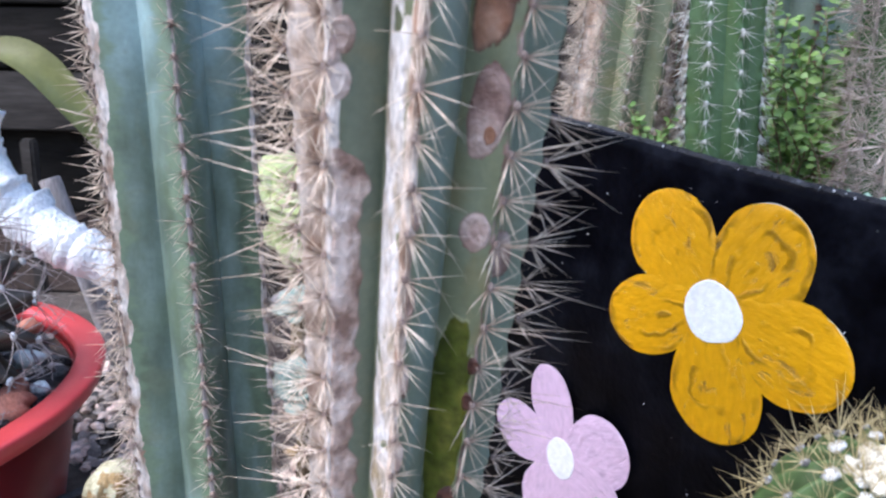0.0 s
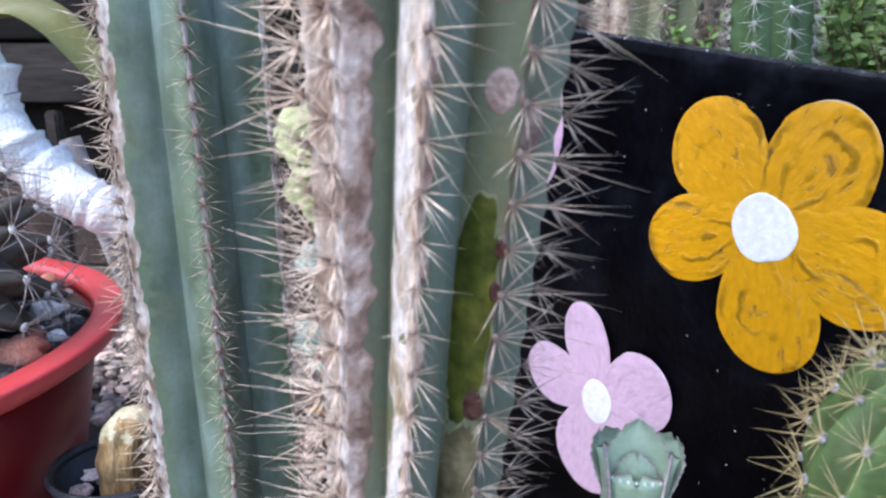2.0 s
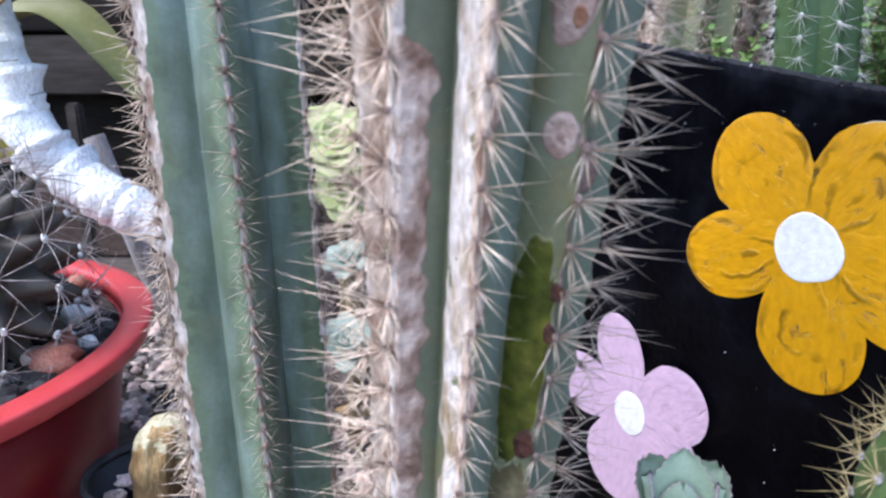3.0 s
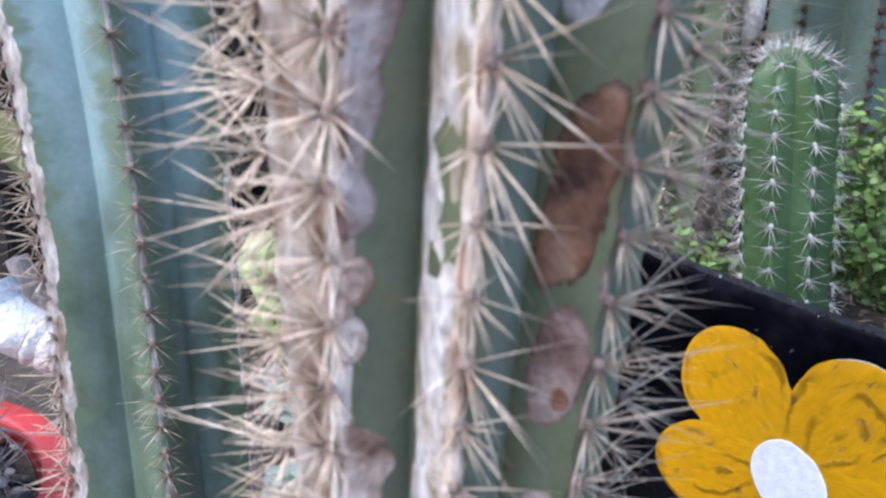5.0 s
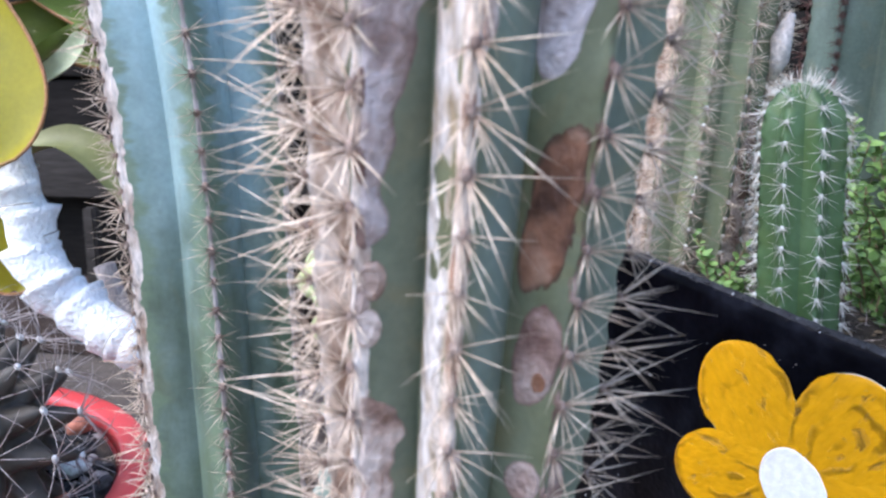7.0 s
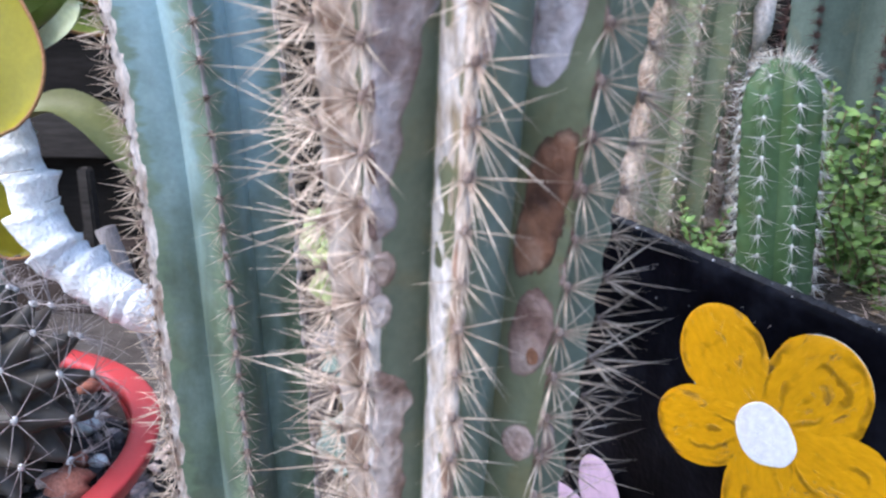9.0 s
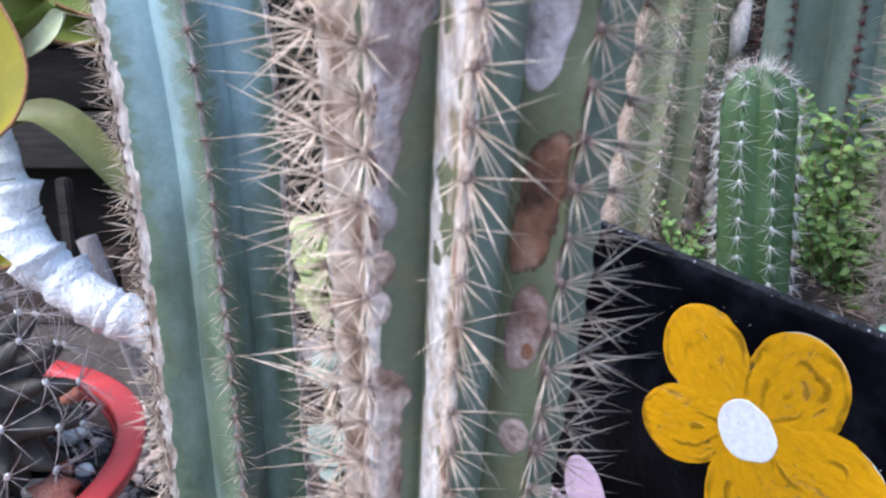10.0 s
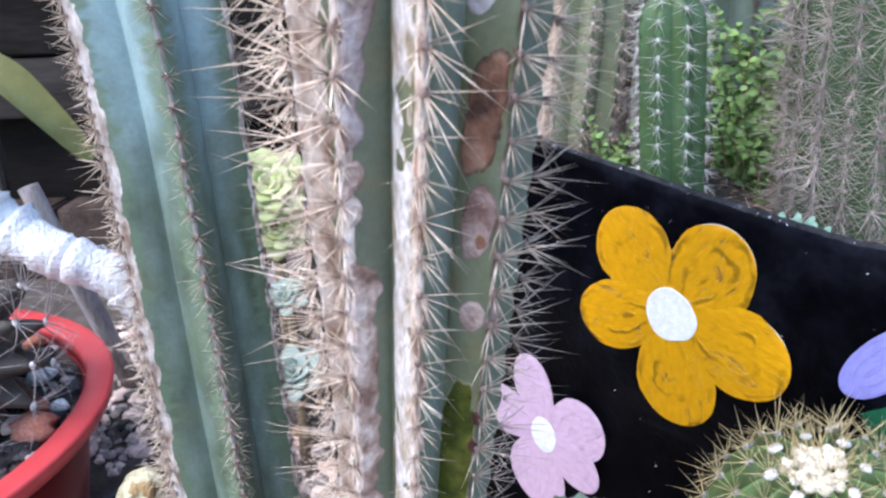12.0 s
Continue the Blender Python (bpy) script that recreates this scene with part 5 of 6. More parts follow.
pot("small_pot", (BC.x, BC.y), GROUND_Z, 0.195, 0.030, 0.040, 0.0018, 0.002, BLACK_PLASTIC, "small black plastic pot under the barrel cactus")

# toothed rosette on a stem
rnd = random.Random(26)
KC = Vector((0.117, 0.262, 0.1925))
kale = thing("succulent", (KC.x, KC.y, GROUND_Z), "grey-green succulent rosette with purple toothed leaf edges", "succulent")
part("stem", Shape().tube([(KC.x, KC.y, GROUND_Z - 0.003), (KC.x + 0.003, KC.y + 0.002, 0.12), (KC.x, KC.y, 0.186), KC + Vector((0, 0, 0.002))], [0.004, 0.0045, 0.006, 0.0085], 12), TWIG, kale)


def toothed(yaw, rise, length, width, root, blunt=0.72, buds=False, cup=0.30):
    """A cupped leaf with a saw-toothed margin; the margin is a piece of its own."""
    d = Vector((math.cos(yaw) * math.cos(rise), math.sin(yaw) * math.cos(rise), math.sin(rise)))
    x = d.cross(Vector((0, 0, 1))).normalized()
    n = x.cross(d)
    rows, rim_out, rim_in = [], [[], []], [[], []]
    M = 40
    for i in range(M + 1):
        t = i / M
        w = width / 2 * (0.62 + 0.38 * math.sin(math.pi * min(1, t * 0.75 + 0.12))) * (1 if t < blunt else math.sqrt(max(0.015, 1 - ((t - blunt) / (1.004 - blunt)) ** 2)))
        tooth = (1 + 0.075 * (1 - ((i * 0.3) % 1.0))) if t > 0.2 else 1.0
        row = []
        for j in range(11):
            q = (j / 5 - 1)
            up = t + (0.05 * (1 - ((i * 0.3) % 1.0)) * (abs(q) > 0.9) if t > 0.2 else 0)
            c = root + d * length * up + n * length * 0.10 * math.sin(t * 2.2)
            row.append(c + x * w * q * (tooth if abs(q) > 0.9 else 1) + n * (abs(q) ** 2.0) * width * cup)
        rows.append(row)
        for g, e0, e1 in ((0, 0, 1), (1, -1, -2)):
            rim_out[g].append(row[e0] - n * 0.0002)
            rim_in[g].append(row[e0].lerp(row[e1], 0.16) - n * 0.0002)
    s = Shape().grid(rows)
    thick = [[p - n * 0.0018 * (1 - 0.8 * (abs(j - 5) / 5) ** 3) for j, p in enumerate(r)] for r in rows]
    s.grid([r[::-1] for r in thick])
    lf = part("leaf", s, KALE, kale)
    e = Shape()
    for g in (0, 1):
        o, q = rim_out[g], rim_in[g]
        e.grid([[o[i] + n * 0.0003, q[i] + n * 0.0003, q[i] - n * 0.0006, o[i] - n * 0.0003] for i in range(M + 1)], True)
    part("leaf_margin", e, KALE_EDGE, lf, "purple-grey toothed margin")
    if buds:
        for i in range(-3, 4):
            b = Shape()
            a = i / 3.4
            c = root + d * length * (1.0 - 0.10 * a * a) + x * width * 0.46 * a + n * (length * 0.08 + a * a * width * 0.22)
            b.blob(c, 0.0005, 0.0005, 0.0008, 8, 0.3, 0, None, rnd)
            part("bulbil", b, WHITE_STONE, lf, "tiny white bud on the leaf tip")


base_yaw = math.atan2(-1, -0.16)
for i, (dy, rise, L, W, blunt, r0, cup) in enumerate(((0.0, 1.46, 0.0155, 0.0175, 0.88, 0.0068, 0.22), (0.0, 1.53, 0.0210, 0.0140, 0.40, 0.0020, 0.15), (math.pi, 1.46, 0.0300, 0.0200, 0.42, 0.0045, 0.12),
                                                      (1.55, 1.40, 0.0220, 0.0170, 0.50, 0.0088, 0.08), (-1.55, 1.40, 0.0230, 0.0170, 0.50, 0.0088, 0.08), (2.3, 0.95, 0.025, 0.019, 0.7, 0.004, 0.2), (-2.3, 0.95, 0.025, 0.019, 0.7, 0.004, 0.2))):
    off = Vector((math.cos(base_yaw + dy), math.sin(base_yaw + dy), 0)) * r0
    toothed(base_yaw + dy, rise, L, W, KC + off + Vector((0, 0, -0.0015)), blunt, i == 0, cup)


def rosette(name, c, radius, layers, m, label, rnd, tilt=(0, 0, 1), stalk=None, width=0.55, group=""):
    """Fleshy leaves in whorls, the inner ones steeper and shorter."""
    ob = thing(name, c if stalk is None else (c[0], c[1], stalk), label, "succulent", group)
    if stalk is not None:
        part("stem", Shape().tube([(c[0], c[1], stalk - 0.004), (c[0] + 0.002, c[1], (stalk + c[2]) / 2), c], [0.005, 0.0045, 0.004], 8), TWIG, ob)
    up = Vector(tilt).normalized()
    q = Vector((0, 0, 1)).rotation_difference(up).to_matrix()
    a = 0.0
    for L in range(layers):
        f = 1 - L / layers
        for i in range(6):
            a += 2.399
            rise = 0.15 + 1.15 * (1 - f)
            ln, w = radius * (0.35 + 0.65 * f) * rnd.uniform(0.9, 1.1), radius * width * (0.45 + 0.55 * f)
            d = q @ Vector((math.cos(a) * math.cos(rise), math.sin(a) * math.cos(rise), math.sin(rise)))
            x = d.cross(up).normalized()
            n = x.cross(d)
            s = Shape()
            rows = []
            for j in range(8):
                t = j / 7
                ww = w / 2 * (0.35 + 0.75 * math.sin(math.pi * min(1, t * 0.8 + 0.05))) * (math.sqrt(max(0.01, 1 - ((t - 0.7) / 0.302) ** 2)) if t > 0.7 else 1)
                h = w * 0.16 * (0.4 + 0.6 * math.sin(math.pi * t))
                cc = Vector(c) + d * ln * t + n * ln * 0.12 * t * t
                rows.append([cc + x * ww * math.cos(b) + n * (h * math.sin(b) + 0.25 * ww * abs(math.cos(b))) for b in [2 * math.pi * k / 10 for k in range(10)]])
            s.grid(rows, True, 0, True)
            part("leaf", s, m, ob)
    return ob


rosette("succulent", (0.097, 0.268, 0.178), 0.017, 2, PINK_LEAF, "small dusty pink succulent beside the planter", rnd, stalk=GROUND_Z)
rosette("succulent", (0.139, 0.258, 0.172), 0.014, 2, PINK_LEAF, "small dusty pink succulent beside the planter", rnd, stalk=GROUND_Z)

# ================= left side: red bowl, small pot, white trunk =================
RC = (-0.34, 0.41)
pot("bowl_pot", RC, GROUND_Z, 0.180, 0.158, 0.195, 0.004, 0.014, SHADED_RED, "wide red plastic bowl pot filled with dark stones", lip_h=0.011, lip_m=LIT_RED)
s = Shape()
ring = [[(RC[0] + r * math.cos(a), RC[1] + r * math.sin(a), 0.170 + 0.004 * noise.noise(Vector((r * 60 * math.cos(a), r * 60 * math.sin(a), 2)))) for a in [2 * math.pi * i / 60 for i in range(60)]] for r in [0.0005 + 0.1725 * j / 22 for j in range(23)]]
s.grid(ring[::-1], True)
single("bowl_soil", s, MUD, "dark soil filling the red bowl pot", "soil", (RC[0], RC[1], 0.158), kind="stuff")


def stones(name, spots, m, label, rnd, seg=7, kind="stuff", category="gravel"):
    s = Shape()
    for p, r in spots:
        s.blob(p, r * rnd.uniform(0.8, 1.3), r * rnd.uniform(0.7, 1.1), r * rnd.uniform(0.5, 0.8), seg, 0.55, 0, Matrix.Rotation(rnd.uniform(0, 6.28), 3, "Z") @ Matrix.Rotation(rnd.uniform(-0.4, 0.4), 3, "X"), rnd)
    return single(name, s, m, label, category, spots[0][0], kind=kind, smooth=False)


rnd = random.Random(27)


def in_bowl(n, r0, r1):
    out = []
    while len(out) < n:
        x, y = rnd.uniform(-0.173, 0.173), rnd.uniform(-0.173, 0.173)
        if math.hypot(x, y) < 0.170:
            r = rnd.uniform(r0, r1)
            out.append(((RC[0] + x, RC[1] + y, 0.1705 + r * 0.3), r))
    return out


stones("lava_gravel", in_bowl(1900, 0.0022, 0.0062), DARK_PEBBLE, "dark lava gravel in the red bowl pot", rnd)
stones("pebbles", in_bowl(420, 0.002, 0.005), PEBBLE, "grey and tan pebbles in the red bowl pot", rnd)


def stone(p, r, m, label, group=""):
    s = Shape()
    s.blob(p, *r, 10, 0.5, 0, Matrix.Rotation(rnd.uniform(0, 3), 3, "Z"), rnd)
    single("stone", s, m, label, "stone", p, group)


stone((-0.2065, 0.475, 0.178), (0.011, 0.007, 0.006), WHITE_STONE, "white marble chip lying on the bowl's gravel")
stone((-0.1765, 0.438, 0.176), (0.006, 0.005, 0.004), WHITE_STONE, "small white chip lying on the bowl's gravel")
stone((-0.194, 0.415, 0.177), (0.008, 0.006, 0.005), PINK_STONE, "cream pebble lying on the bowl's gravel")
stone((-0.179, 0.409, 0.178), (0.014, 0.011, 0.008), RED_STONE, "brick-red stone lying on the bowl's gravel")
stone((-0.190, 0.437, 0.177), (0.009, 0.007, 0.006), RED_STONE, "brick-red stone lying on the bowl's gravel")
stone((-0.240, 0.535, 0.177), (0.010, 0.008, 0.006), RED_STONE, "brick-red stone lying on the bowl's gravel")

# dark globular cactus in the bowl
DC, DR = Vector((-0.240, 0.420, 0.219)), 0.057
dark = thing("globular_cactus", (DC.x, DC.y, 0.155), "dark bronze globular cactus with long curved spines", "cactus")


def knob(k, v, ribs=13):
    """A point on the warty globe: swollen tubercles in rows along each rib."""
    u = (k - round(k)) * 2
    r = DR * (1 - 0.16 * profile(u) * min(1, v / 0.4)) * (1 + 0.19 * math.cos((v - 0.26 - 0.19 * (round(k) % 2)) * 16.5) * max(0, 1 - abs(u)) ** 0.7 * min(1, v / 0.3))
    t = k * 2 * math.pi / ribs
    return DC + Vector((r * math.sin(v) * math.sin(t), -r * math.sin(v) * math.cos(t), r * 1.05 * math.cos(v)))


part("body", Shape().grid([[knob(i / 12, max(0.02, 2.75 * j / 90)) for i in range(156)] for j in range(90, -1, -1)], True, 0, True), DARK_SKIN, dark)


def curved(rnd, count, length, r):
    s = Shape()
    s.blob((0, 0, 0.0003), 0.0020, 0.0026, 0.0016, 8, 0.3, 1, None, rnd)
    crown = len(s.v) - 2
    for i in range(count):
        a = 2 * math.pi * (i + rnd.uniform(-0.3, 0.3)) / count
        L = length * rnd.uniform(0.7, 1.2)
        out = Vector((math.cos(a), math.sin(a), 0))
        path = [out * L * math.sin(t * 1.25) * 0.9 + Vector((0, 0, L * (0.85 * t - 0.45 * t * t))) for t in [q / 6 for q in range(7)]]
        o = len(s.v)
        s.tube(path, [r * (1.05 - 0.16 * q) for q in range(7)], 5)
        s.f += [(crown, o, o + 1)]
        s.m += [1]
    return s.mesh("areole", [SPINE_DUSK, WOOL])


CURL = [curved(rnd, 8, 0.033, 0.00034) for _ in range(9)]
for k in range(13):
    for j in range(6):
        v = 0.26 + j * 0.381 + 0.19 * (k % 2)
        p = knob(k, v)
        placed("areole", rnd.choice(CURL), dark, frame_at(p, p - DC, Vector((0.01, 0, 1)), rnd.uniform(0.8, 1.15), rnd.uniform(-0.4, 0.4)))
offset_c = Column(lambda z: (-0.262, 0.470), lambda z: max(0.001, 0.016 * math.sqrt(max(0, 1 - max(0, (z - 0.28) / 0.022) ** 2))), 7, 0.2, 0.2, 0, 0.011)
part("offset", offset_c.body(0.155, 0.302, 0.003, 10), GREY_SKIN, dark, "blue-grey side shoot")

# small black pot with pale gravel and a dried stump
PC = (-0.122, 0.392)
pot("small_pot", PC, GROUND_Z, 0.126, 0.025, 0.035, 0.0012, 0.0012, BLACK_PLASTIC, "small black plastic pot with pale pink gravel", lip_h=0.0035, lip_m=POT_LIP)
spots = []
while len(spots) < 75:
    x, y = rnd.uniform(-0.028, 0.028), rnd.uniform(-0.028, 0.028)
    if math.hypot(x, y) < 0.026:
        spots.append(((PC[0] + x, PC[1] + y, 0.107 + rnd.uniform(0, 0.004)), rnd.uniform(0.003, 0.0055)))
stones("pale_gravel", spots, PINK_STONE, "pale pink gravel in the small black pot", rnd)
s = Shape()
rows = []
for i in range(25):
    t = i / 24
    c = Vector((-0.119 + 0.009 * t * t, 0.392 - 0.002 * t, 0.100 + 0.058 * t))
    rr = 0.0132 * (0.80 + 0.25 * math.sin(t * 2.6)) * (1 if t < 0.8 else math.sqrt(max(0.02, 1 - ((t - 0.8) / 0.205) ** 2)))
    rows.append([c + Vector((math.cos(a), math.sin(a), 0)) * rr * (1 + 0.09 * math.cos(a * 7 + 0.4 * t) + 0.18 * noise.noise(Vector((math.cos(a) * 1.6, math.sin(a) * 1.6, t * 5))) + 0.10 * noise.noise(Vector((math.cos(a) * 7, math.sin(a) * 7, t * 3)))) for a in [2 * math.pi * k / 36 for k in range(36)]])
s.grid(rows, True, 0, True)
s.m = [1 if sum(s.v[i][2] for i in f) / len(f) + 0.022 * noise.noise(Vector(s.v[f[0]]) * 90) > 0.147 else 0 for f in s.f]
stump = single("dried_cactus", s, [DRY, DRY_TOP], "shrivelled tan dried cactus stump in the small pot", "cactus", (-0.108, 0.392, 0.10))

# white gnarled trunk with leaf scars
rnd = random.Random(28)
plant = thing("leafy_succulent", (-0.165, 0.615, GROUND_Z), "chalk-white gnarled stem bearing large yellow-green leaves", "plant")
way = [(-0.150, 0.620, 0.04), (-0.158, 0.618, 0.10), (-0.178, 0.612, 0.165), (-0.205, 0.605, 0.203), (-0.232, 0.600, 0.218), (-0.262, 0.600, 0.236), (-0.288, 0.600, 0.256), (-0.304, 0.600, 0.286), (-0.309, 0.600, 0.316), (-0.316, 0.600, 0.350), (-0.326, 0.598, 0.390), (-0.330, 0.597, 0.430), (-0.332, 0.596, 0.480)]
wd = [0.015, 0.015, 0.0155, 0.016, 0.017, 0.0175, 0.017, 0.016, 0.015, 0.014, 0.012, 0.011, 0.009]
fine, fr, flare = [], [], []
for i in range(len(way) - 1):
    for j in range(10):
        t = j / 10
        q = i + t
        fine.append(Vector(way[i]).lerp(Vector(way[i + 1]), t))
        step = q * 1.25 + 0.35 * noise.noise(Vector((q * 0.7, 3, 0)))
        flare.append((0.62 * (step % 1.0) ** 1.5 * (0.30 if q < 5.2 else 1.0), 2.4 * int(step)))
        fr.append(1.14 * (wd[i] + (wd[i + 1] - wd[i]) * t) * (0.93 + 0.06 * noise.noise(Vector((q * 3, 0, 0)))))
s = Shape()
rows, up = [], Vector((0, 1, 0))
for i, p in enumerate(fine):
    d = (fine[min(i + 2, len(fine) - 1)] - fine[max(i - 2, 0)]).normalized()
    x = d.cross(up).normalized()
    y = x.cross(d)
    rows.append([p + (x * math.cos(a) + y * math.sin(a)) * fr[i] * (1 + flare[i][0] * (0.5 + 0.5 * math.cos(a - flare[i][1])) + 0.12 * noise.noise(Vector((math.cos(a) * 1.5, math.sin(a) * 1.5, i * 0.22)))) for a in [2 * math.pi * k / 20 for k in range(20)]])
s.grid(rows, True, 0, True)
part("stem", s, WHITE_BARK, plant, "chalk-white ringed stem")
for i in range(26, 118, 8):
    c, d = fine[i], (fine[min(i + 2, len(fine) - 1)] - fine[i - 2]).normalized()
    s = Shape()
    a = i * 1.9
    x = d.cross(up).normalized()
    y = x.cross(d)
    o = x * math.cos(a) + y * math.sin(a)
    side = d.cross(o)
    rr = fr[i]
    rows = []
    for q in range(9):
        b = -1.3 + 2.6 * q / 8
        e = (o * math.cos(b) + side * math.sin(b)) * rr
        rows.append([c + e * 0.95 - d * 0.007, c + e * 1.12 - d * 0.001, c + e * 1.20 + d * 0.003 * math.cos(b), c + e * 1.0 + d * 0.005])
    s.grid(rows)
    scarred = part("leaf_scar", s, WHITE_BARK, plant, "peeling leaf scar")
    part("scar_line", Shape().tube([r[2].lerp(r[3], 0.35) for r in rows], 0.0005, 5), TWIG, scarred, "thin brown line round the leaf scar")


def big_leaf(root, d, n, length, width, m, edge=True, cup=0.18, fold=0.25):
    """A broad fleshy spoon-shaped leaf with thickness, and a thin red margin."""
    d, n = Vector(d).normalized(), Vector(n)
    x = d.cross(n).normalized()
    n = x.cross(d)
    top, low = [], []
    for i in range(25):
        t = i / 24
        w = width / 2 * (0.22 + 0.78 * (math.sin(math.pi * min(0.5, t * 0.72)) ** 1.6)) * (math.sqrt(max(0.004, 1 - ((t - 0.66) / 0.342) ** 2)) if t > 0.66 else 1)
        c = Vector(root) + d * length * t - n * length * fold * t * t
        top.append([c + x * w * q + n * cup * width * q * q for q in [k / 6 - 1 for k in range(13)]])
        low.append([p - n * 0.0035 * (1 - abs(k - 6) / 6.2) for k, p in enumerate(top[-1])])
    s = Shape().grid(top)
    s.grid([r[::-1] for r in low])
    lf = part("leaf", s, m, plant)
    if edge:
        e = Shape().tube([r[0] for r in top[4:]] + [r[-1] for r in top[:3:-1]], 0.0013, 6)
        part("leaf_margin", e, RED_EDGE, lf, "rusty red leaf margin")


big_leaf((-0.322, 0.575, 0.505), (0.22, -0.35, -0.85), (0.45, -0.85, 0.30), 0.155, 0.095, YELLOW_LEAF)
big_leaf((-0.335, 0.600, 0.350), (-0.02, 0.10, -0.95), (0.25, -0.95, 0.05), 0.10, 0.075, YELLOW_LEAF, True, 0.10, 0.10)
big_leaf((-0.345, 0.625, 0.455), (0.9, 0.05, 0.02), (0.05, -0.75, 0.65), 0.130, 0.075, GREEN_LEAF)
big_leaf((-0.345, 0.635, 0.495), (0.9, 0.1, -0.10), (0.0, -0.8, 0.6), 0.150, 0.085, GREEN_LEAF)


def strap(way_, width, turn, m, label):
    """A narrow fleshy leaf that follows a bent line, hollow on its upper side."""
    ctrl = [Vector(p) for p in way_]
    line = []
    for i in range(25):
        t = i / 24 * (len(ctrl) - 1)
        k = min(int(t), len(ctrl) - 2)
        f = t - k
        p0, p1, p2, p3 = ctrl[max(k - 1, 0)], ctrl[k], ctrl[k + 1], ctrl[min(k + 2, len(ctrl) - 1)]
        line.append(0.5 * (2 * p1 + (p2 - p0) * f + (2 * p0 - 5 * p1 + 4 * p2 - p3) * f * f + (3 * p1 - p0 - 3 * p2 + p3) * f ** 3))
    top, low = [], []
    for i, c in enumerate(line):
        d = (line[min(i + 1, 24)] - line[max(i - 1, 0)]).normalized()
        n = Matrix.Rotation(turn * (0.4 + 1.1 * i / 24), 3, d) @ d.cross(Vector((0, -1, 0))).normalized()
        n = n if n.z > 0 else -n
        x = d.cross(n).normalized()
        w = width / 2 * math.sqrt(max(0.01, 1 - (abs(i / 24 - 0.45) / 0.57) ** 2.6))
        top.append([c + x * w * q + n * 0.20 * width * q * q for q in [k / 5 - 1 for k in range(11)]])
        low.append([p - n * 0.003 * (1 - abs(k - 5) / 5.2) for k, p in enumerate(top[-1])])
    s = Shape().grid(top)
    s.grid([r[::-1] for r in low])
    part("leaf", s, m, plant, label)


strap([(-0.368, 0.62, 0.325), (-0.368, 0.68, 0.354), (-0.341, 0.70, 0.367), (-0.312, 0.70, 0.357), (-0.286, 0.70, 0.331), (-0.245, 0.70, 0.280)], 0.034, 0.7, PALE_LEAF, "pale arching leaf")
strap([(-0.318, 0.600, 0.402), (-0.290, 0.584, 0.412), (-0.268, 0.58, 0.420), (-0.247, 0.578, 0.433), (-0.236, 0.578, 0.448)], 0.022, 0.9, CREAM_LEAF, "leaf folded to show its cream underside")
strap([(-0.318, 0.604, 0.410), (-0.292, 0.590, 0.426), (-0.268, 0.588, 0.439), (-0.246, 0.586, 0.452)], 0.030, 0.2, GREEN_LEAF, "dark upper half of the folded leaf")
big_leaf((-0.332, 0.596, 0.480), (0.1, -0.6, 0.8), (0.2, -0.7, -0.5), 0.12, 0.08, GREEN_LEAF)
big_leaf((-0.332, 0.596, 0.480), (-0.8, 0.0, 0.4), (0.2, -0.7, 0.7), 0.12, 0.07, YELLOW_LEAF)
big_leaf((-0.332, 0.600, 0.480), (0.5, 0.6, 0.7), (0.2, -0.7, 0.5), 0.12, 0.07, GREEN_LEAF)

# grey stick
s = Shape().tube([(-0.245, 0.700, GROUND_Z - 0.005), (-0.262, 0.693, 0.12), (-0.281, 0.684, 0.20), (-0.296, 0.678, 0.262)], [0.0095, 0.0095, 0.0092, 0.009], 12)
single("stick", s, STICK, "weathered grey stick standing in the soil", "stick", (-0.245, 0.70, GROUND_Z))

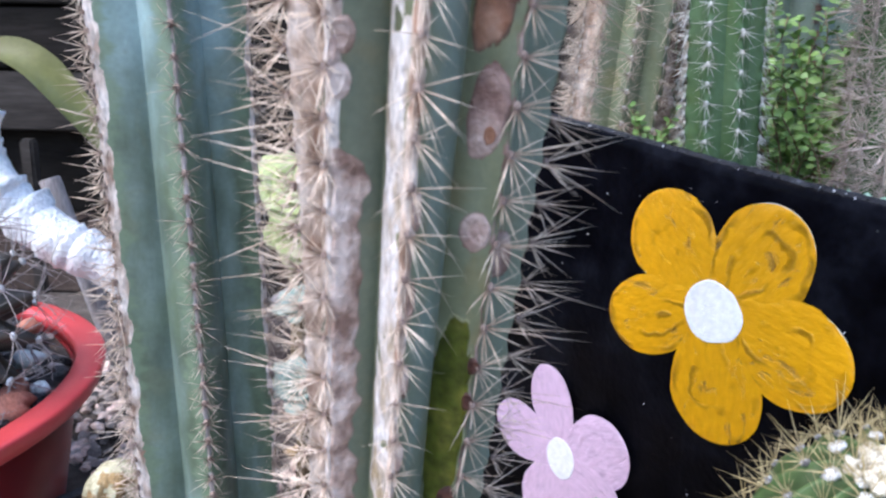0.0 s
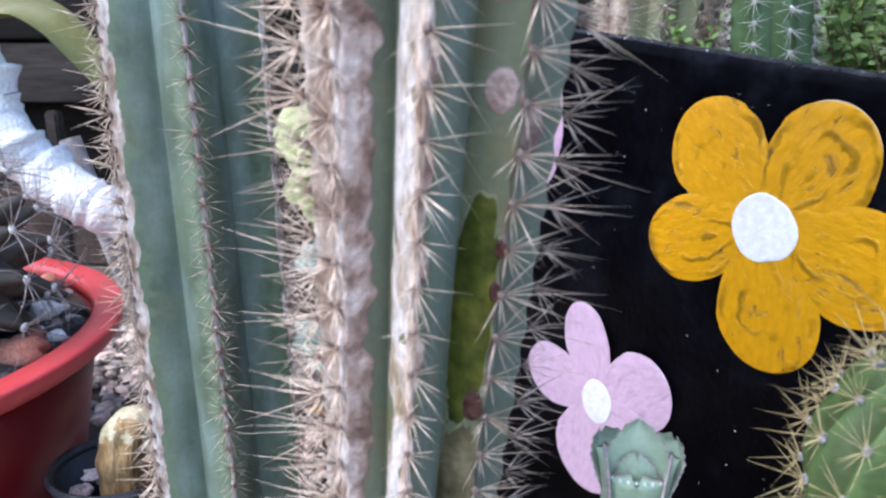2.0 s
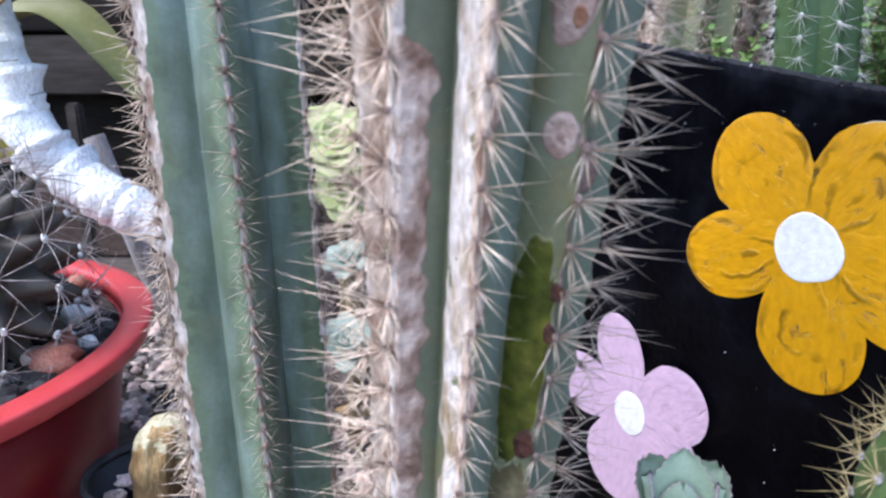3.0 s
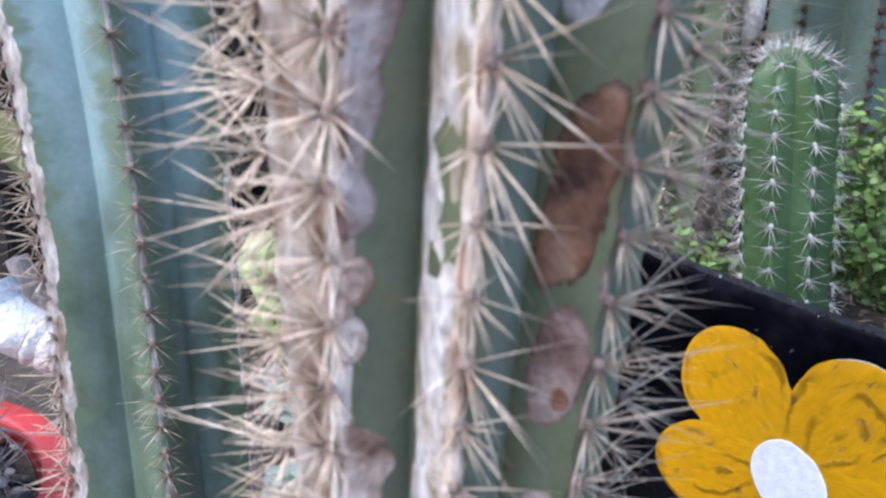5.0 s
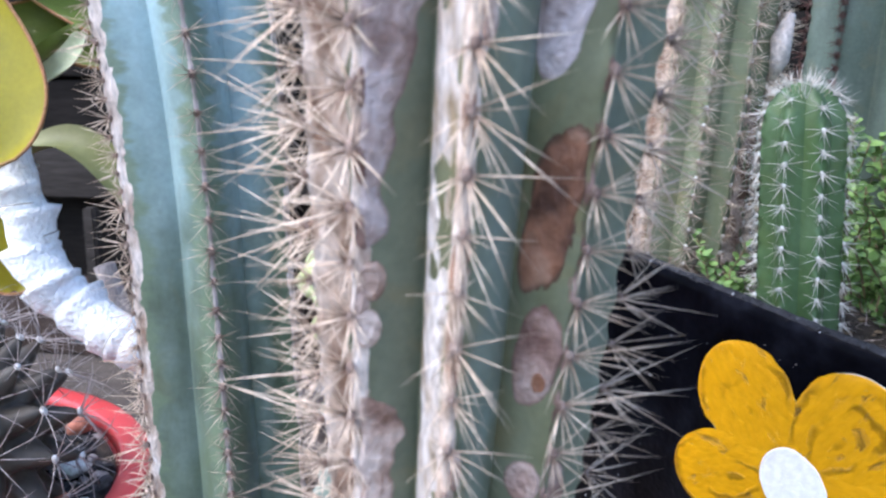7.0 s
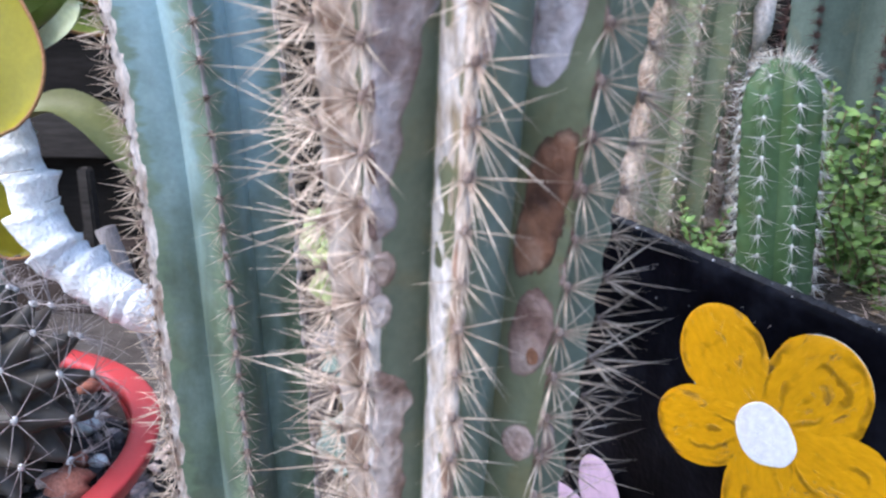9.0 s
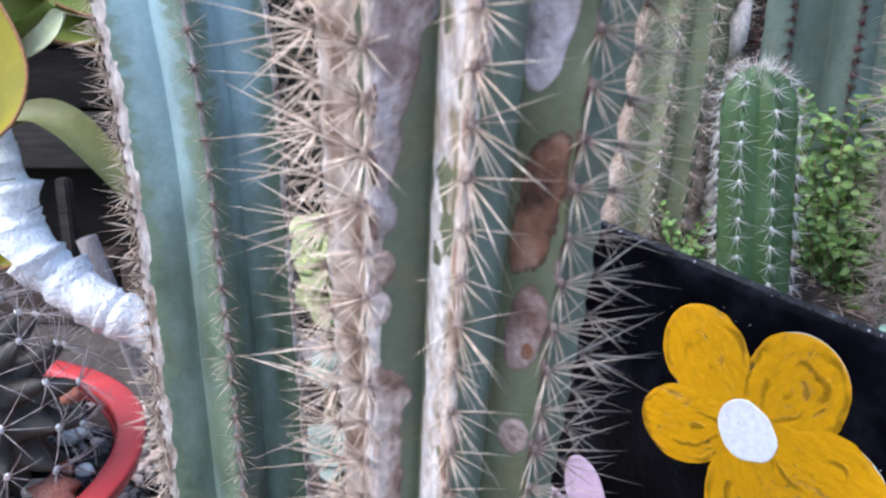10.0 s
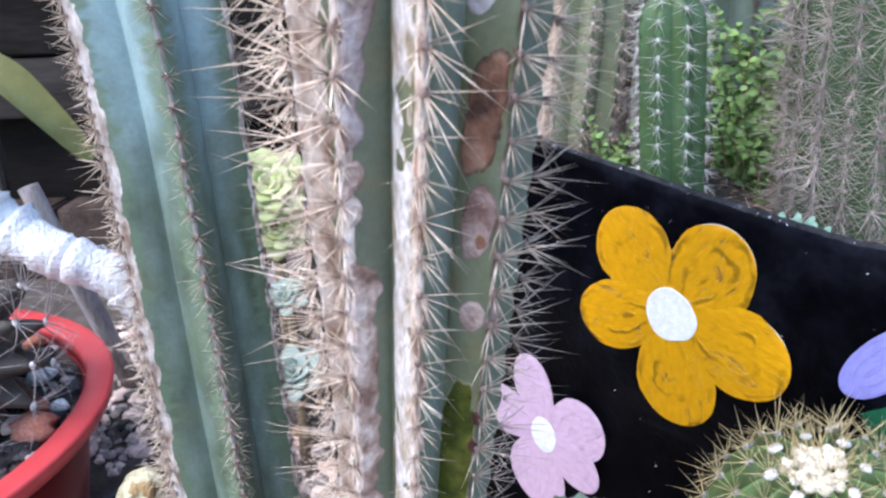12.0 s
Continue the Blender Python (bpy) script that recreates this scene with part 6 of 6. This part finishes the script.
# ================= between the columns =================
rnd = random.Random(29)
rosette("succulent", (-0.074, 0.632, 0.262), 0.036, 5, LIME, "lime green fleshy rosette on a stem", rnd, (0.15, -0.75, 0.6), stalk=GROUND_Z, width=0.75)
rosette("succulent", (-0.072, 0.640, 0.226), 0.028, 4, LIME, "lime green fleshy rosette on a stem", rnd, (0.1, -0.8, 0.3), stalk=GROUND_Z, width=0.75)
rosette("succulent", (-0.050, 0.545, 0.132), 0.026, 4, MINT, "pale mint-blue succulent rosette among stones", rnd, (0.0, -0.5, 0.85), stalk=GROUND_Z, width=0.6)
rosette("succulent", (-0.055, 0.575, 0.185), 0.022, 3, MINT, "pale mint-blue succulent rosette among stones", rnd, (-0.2, -0.5, 0.85), stalk=GROUND_Z, width=0.6)
s = Shape()
leaf(s, (-0.066, 0.555, 0.078), (0.9, -0.3, 0.15), (0.1, -0.3, 0.9), 0.03, 0.014, 0, 0.2)
single("fallen_leaf", s, DRY, "dry orange-tan fallen leaf on the gravel", "leaf", (-0.066, 0.555, 0.078))

spots = []
while len(spots) < 3600:
    x, y = rnd.uniform(-0.32, 0.16), rnd.uniform(0.28, 0.98)
    if math.hypot(x - RC[0], y - RC[1]) < 0.19 or (Vector((x, y, 0)).dot(NRM) > FACE - 0.01 and Vector((x, y, 0)).dot(ALG) > S0 - 0.01):
        continue
    if min(math.hypot(x - q[0], y - q[1]) for q in (PC, (0.057, 0.238), (-0.044, 0.3365))) < 0.045:
        continue
    r = rnd.uniform(0.0022, 0.0075)
    spots.append(((x, y, GROUND_Z + r * 0.3), r))
stones("gravel", spots[:1600], PEBBLE, "grey and tan gravel on the ground", rnd)
stones("pink_gravel", spots[1600:3300], PINK_STONE, "pale pink gravel on the ground", rnd)
stones("dark_gravel", spots[3300:], DARK_PEBBLE, "dark gravel on the ground", rnd)
for p, r, m in (((-0.105, 0.655, 0.105), (0.032, 0.026, 0.060), STONE_PINK), ((-0.058, 0.700, 0.15), (0.030, 0.026, 0.075), STONE_PINK), ((-0.075, 0.600, 0.075), (0.028, 0.022, 0.032), STONE_PINK), ((-0.03, 0.66, 0.085), (0.035, 0.03, 0.035), PEBBLE), ((-0.10, 0.74, 0.09), (0.05, 0.04, 0.05), PEBBLE), ((-0.10, 0.52, 0.07), (0.025, 0.02, 0.022), PINK_STONE), ((-0.145, 0.545, 0.07), (0.028, 0.022, 0.024), PEBBLE),
                ((-0.02, 0.70, 0.11), (0.04, 0.035, 0.06), PINK_STONE), ((-0.06, 0.80, 0.12), (0.06, 0.05, 0.08), PEBBLE), ((-0.175, 0.70, 0.07), (0.03, 0.025, 0.03), PEBBLE)):
    stone(p, r, m, "rough garden stone lying among the gravel", "garden stones")
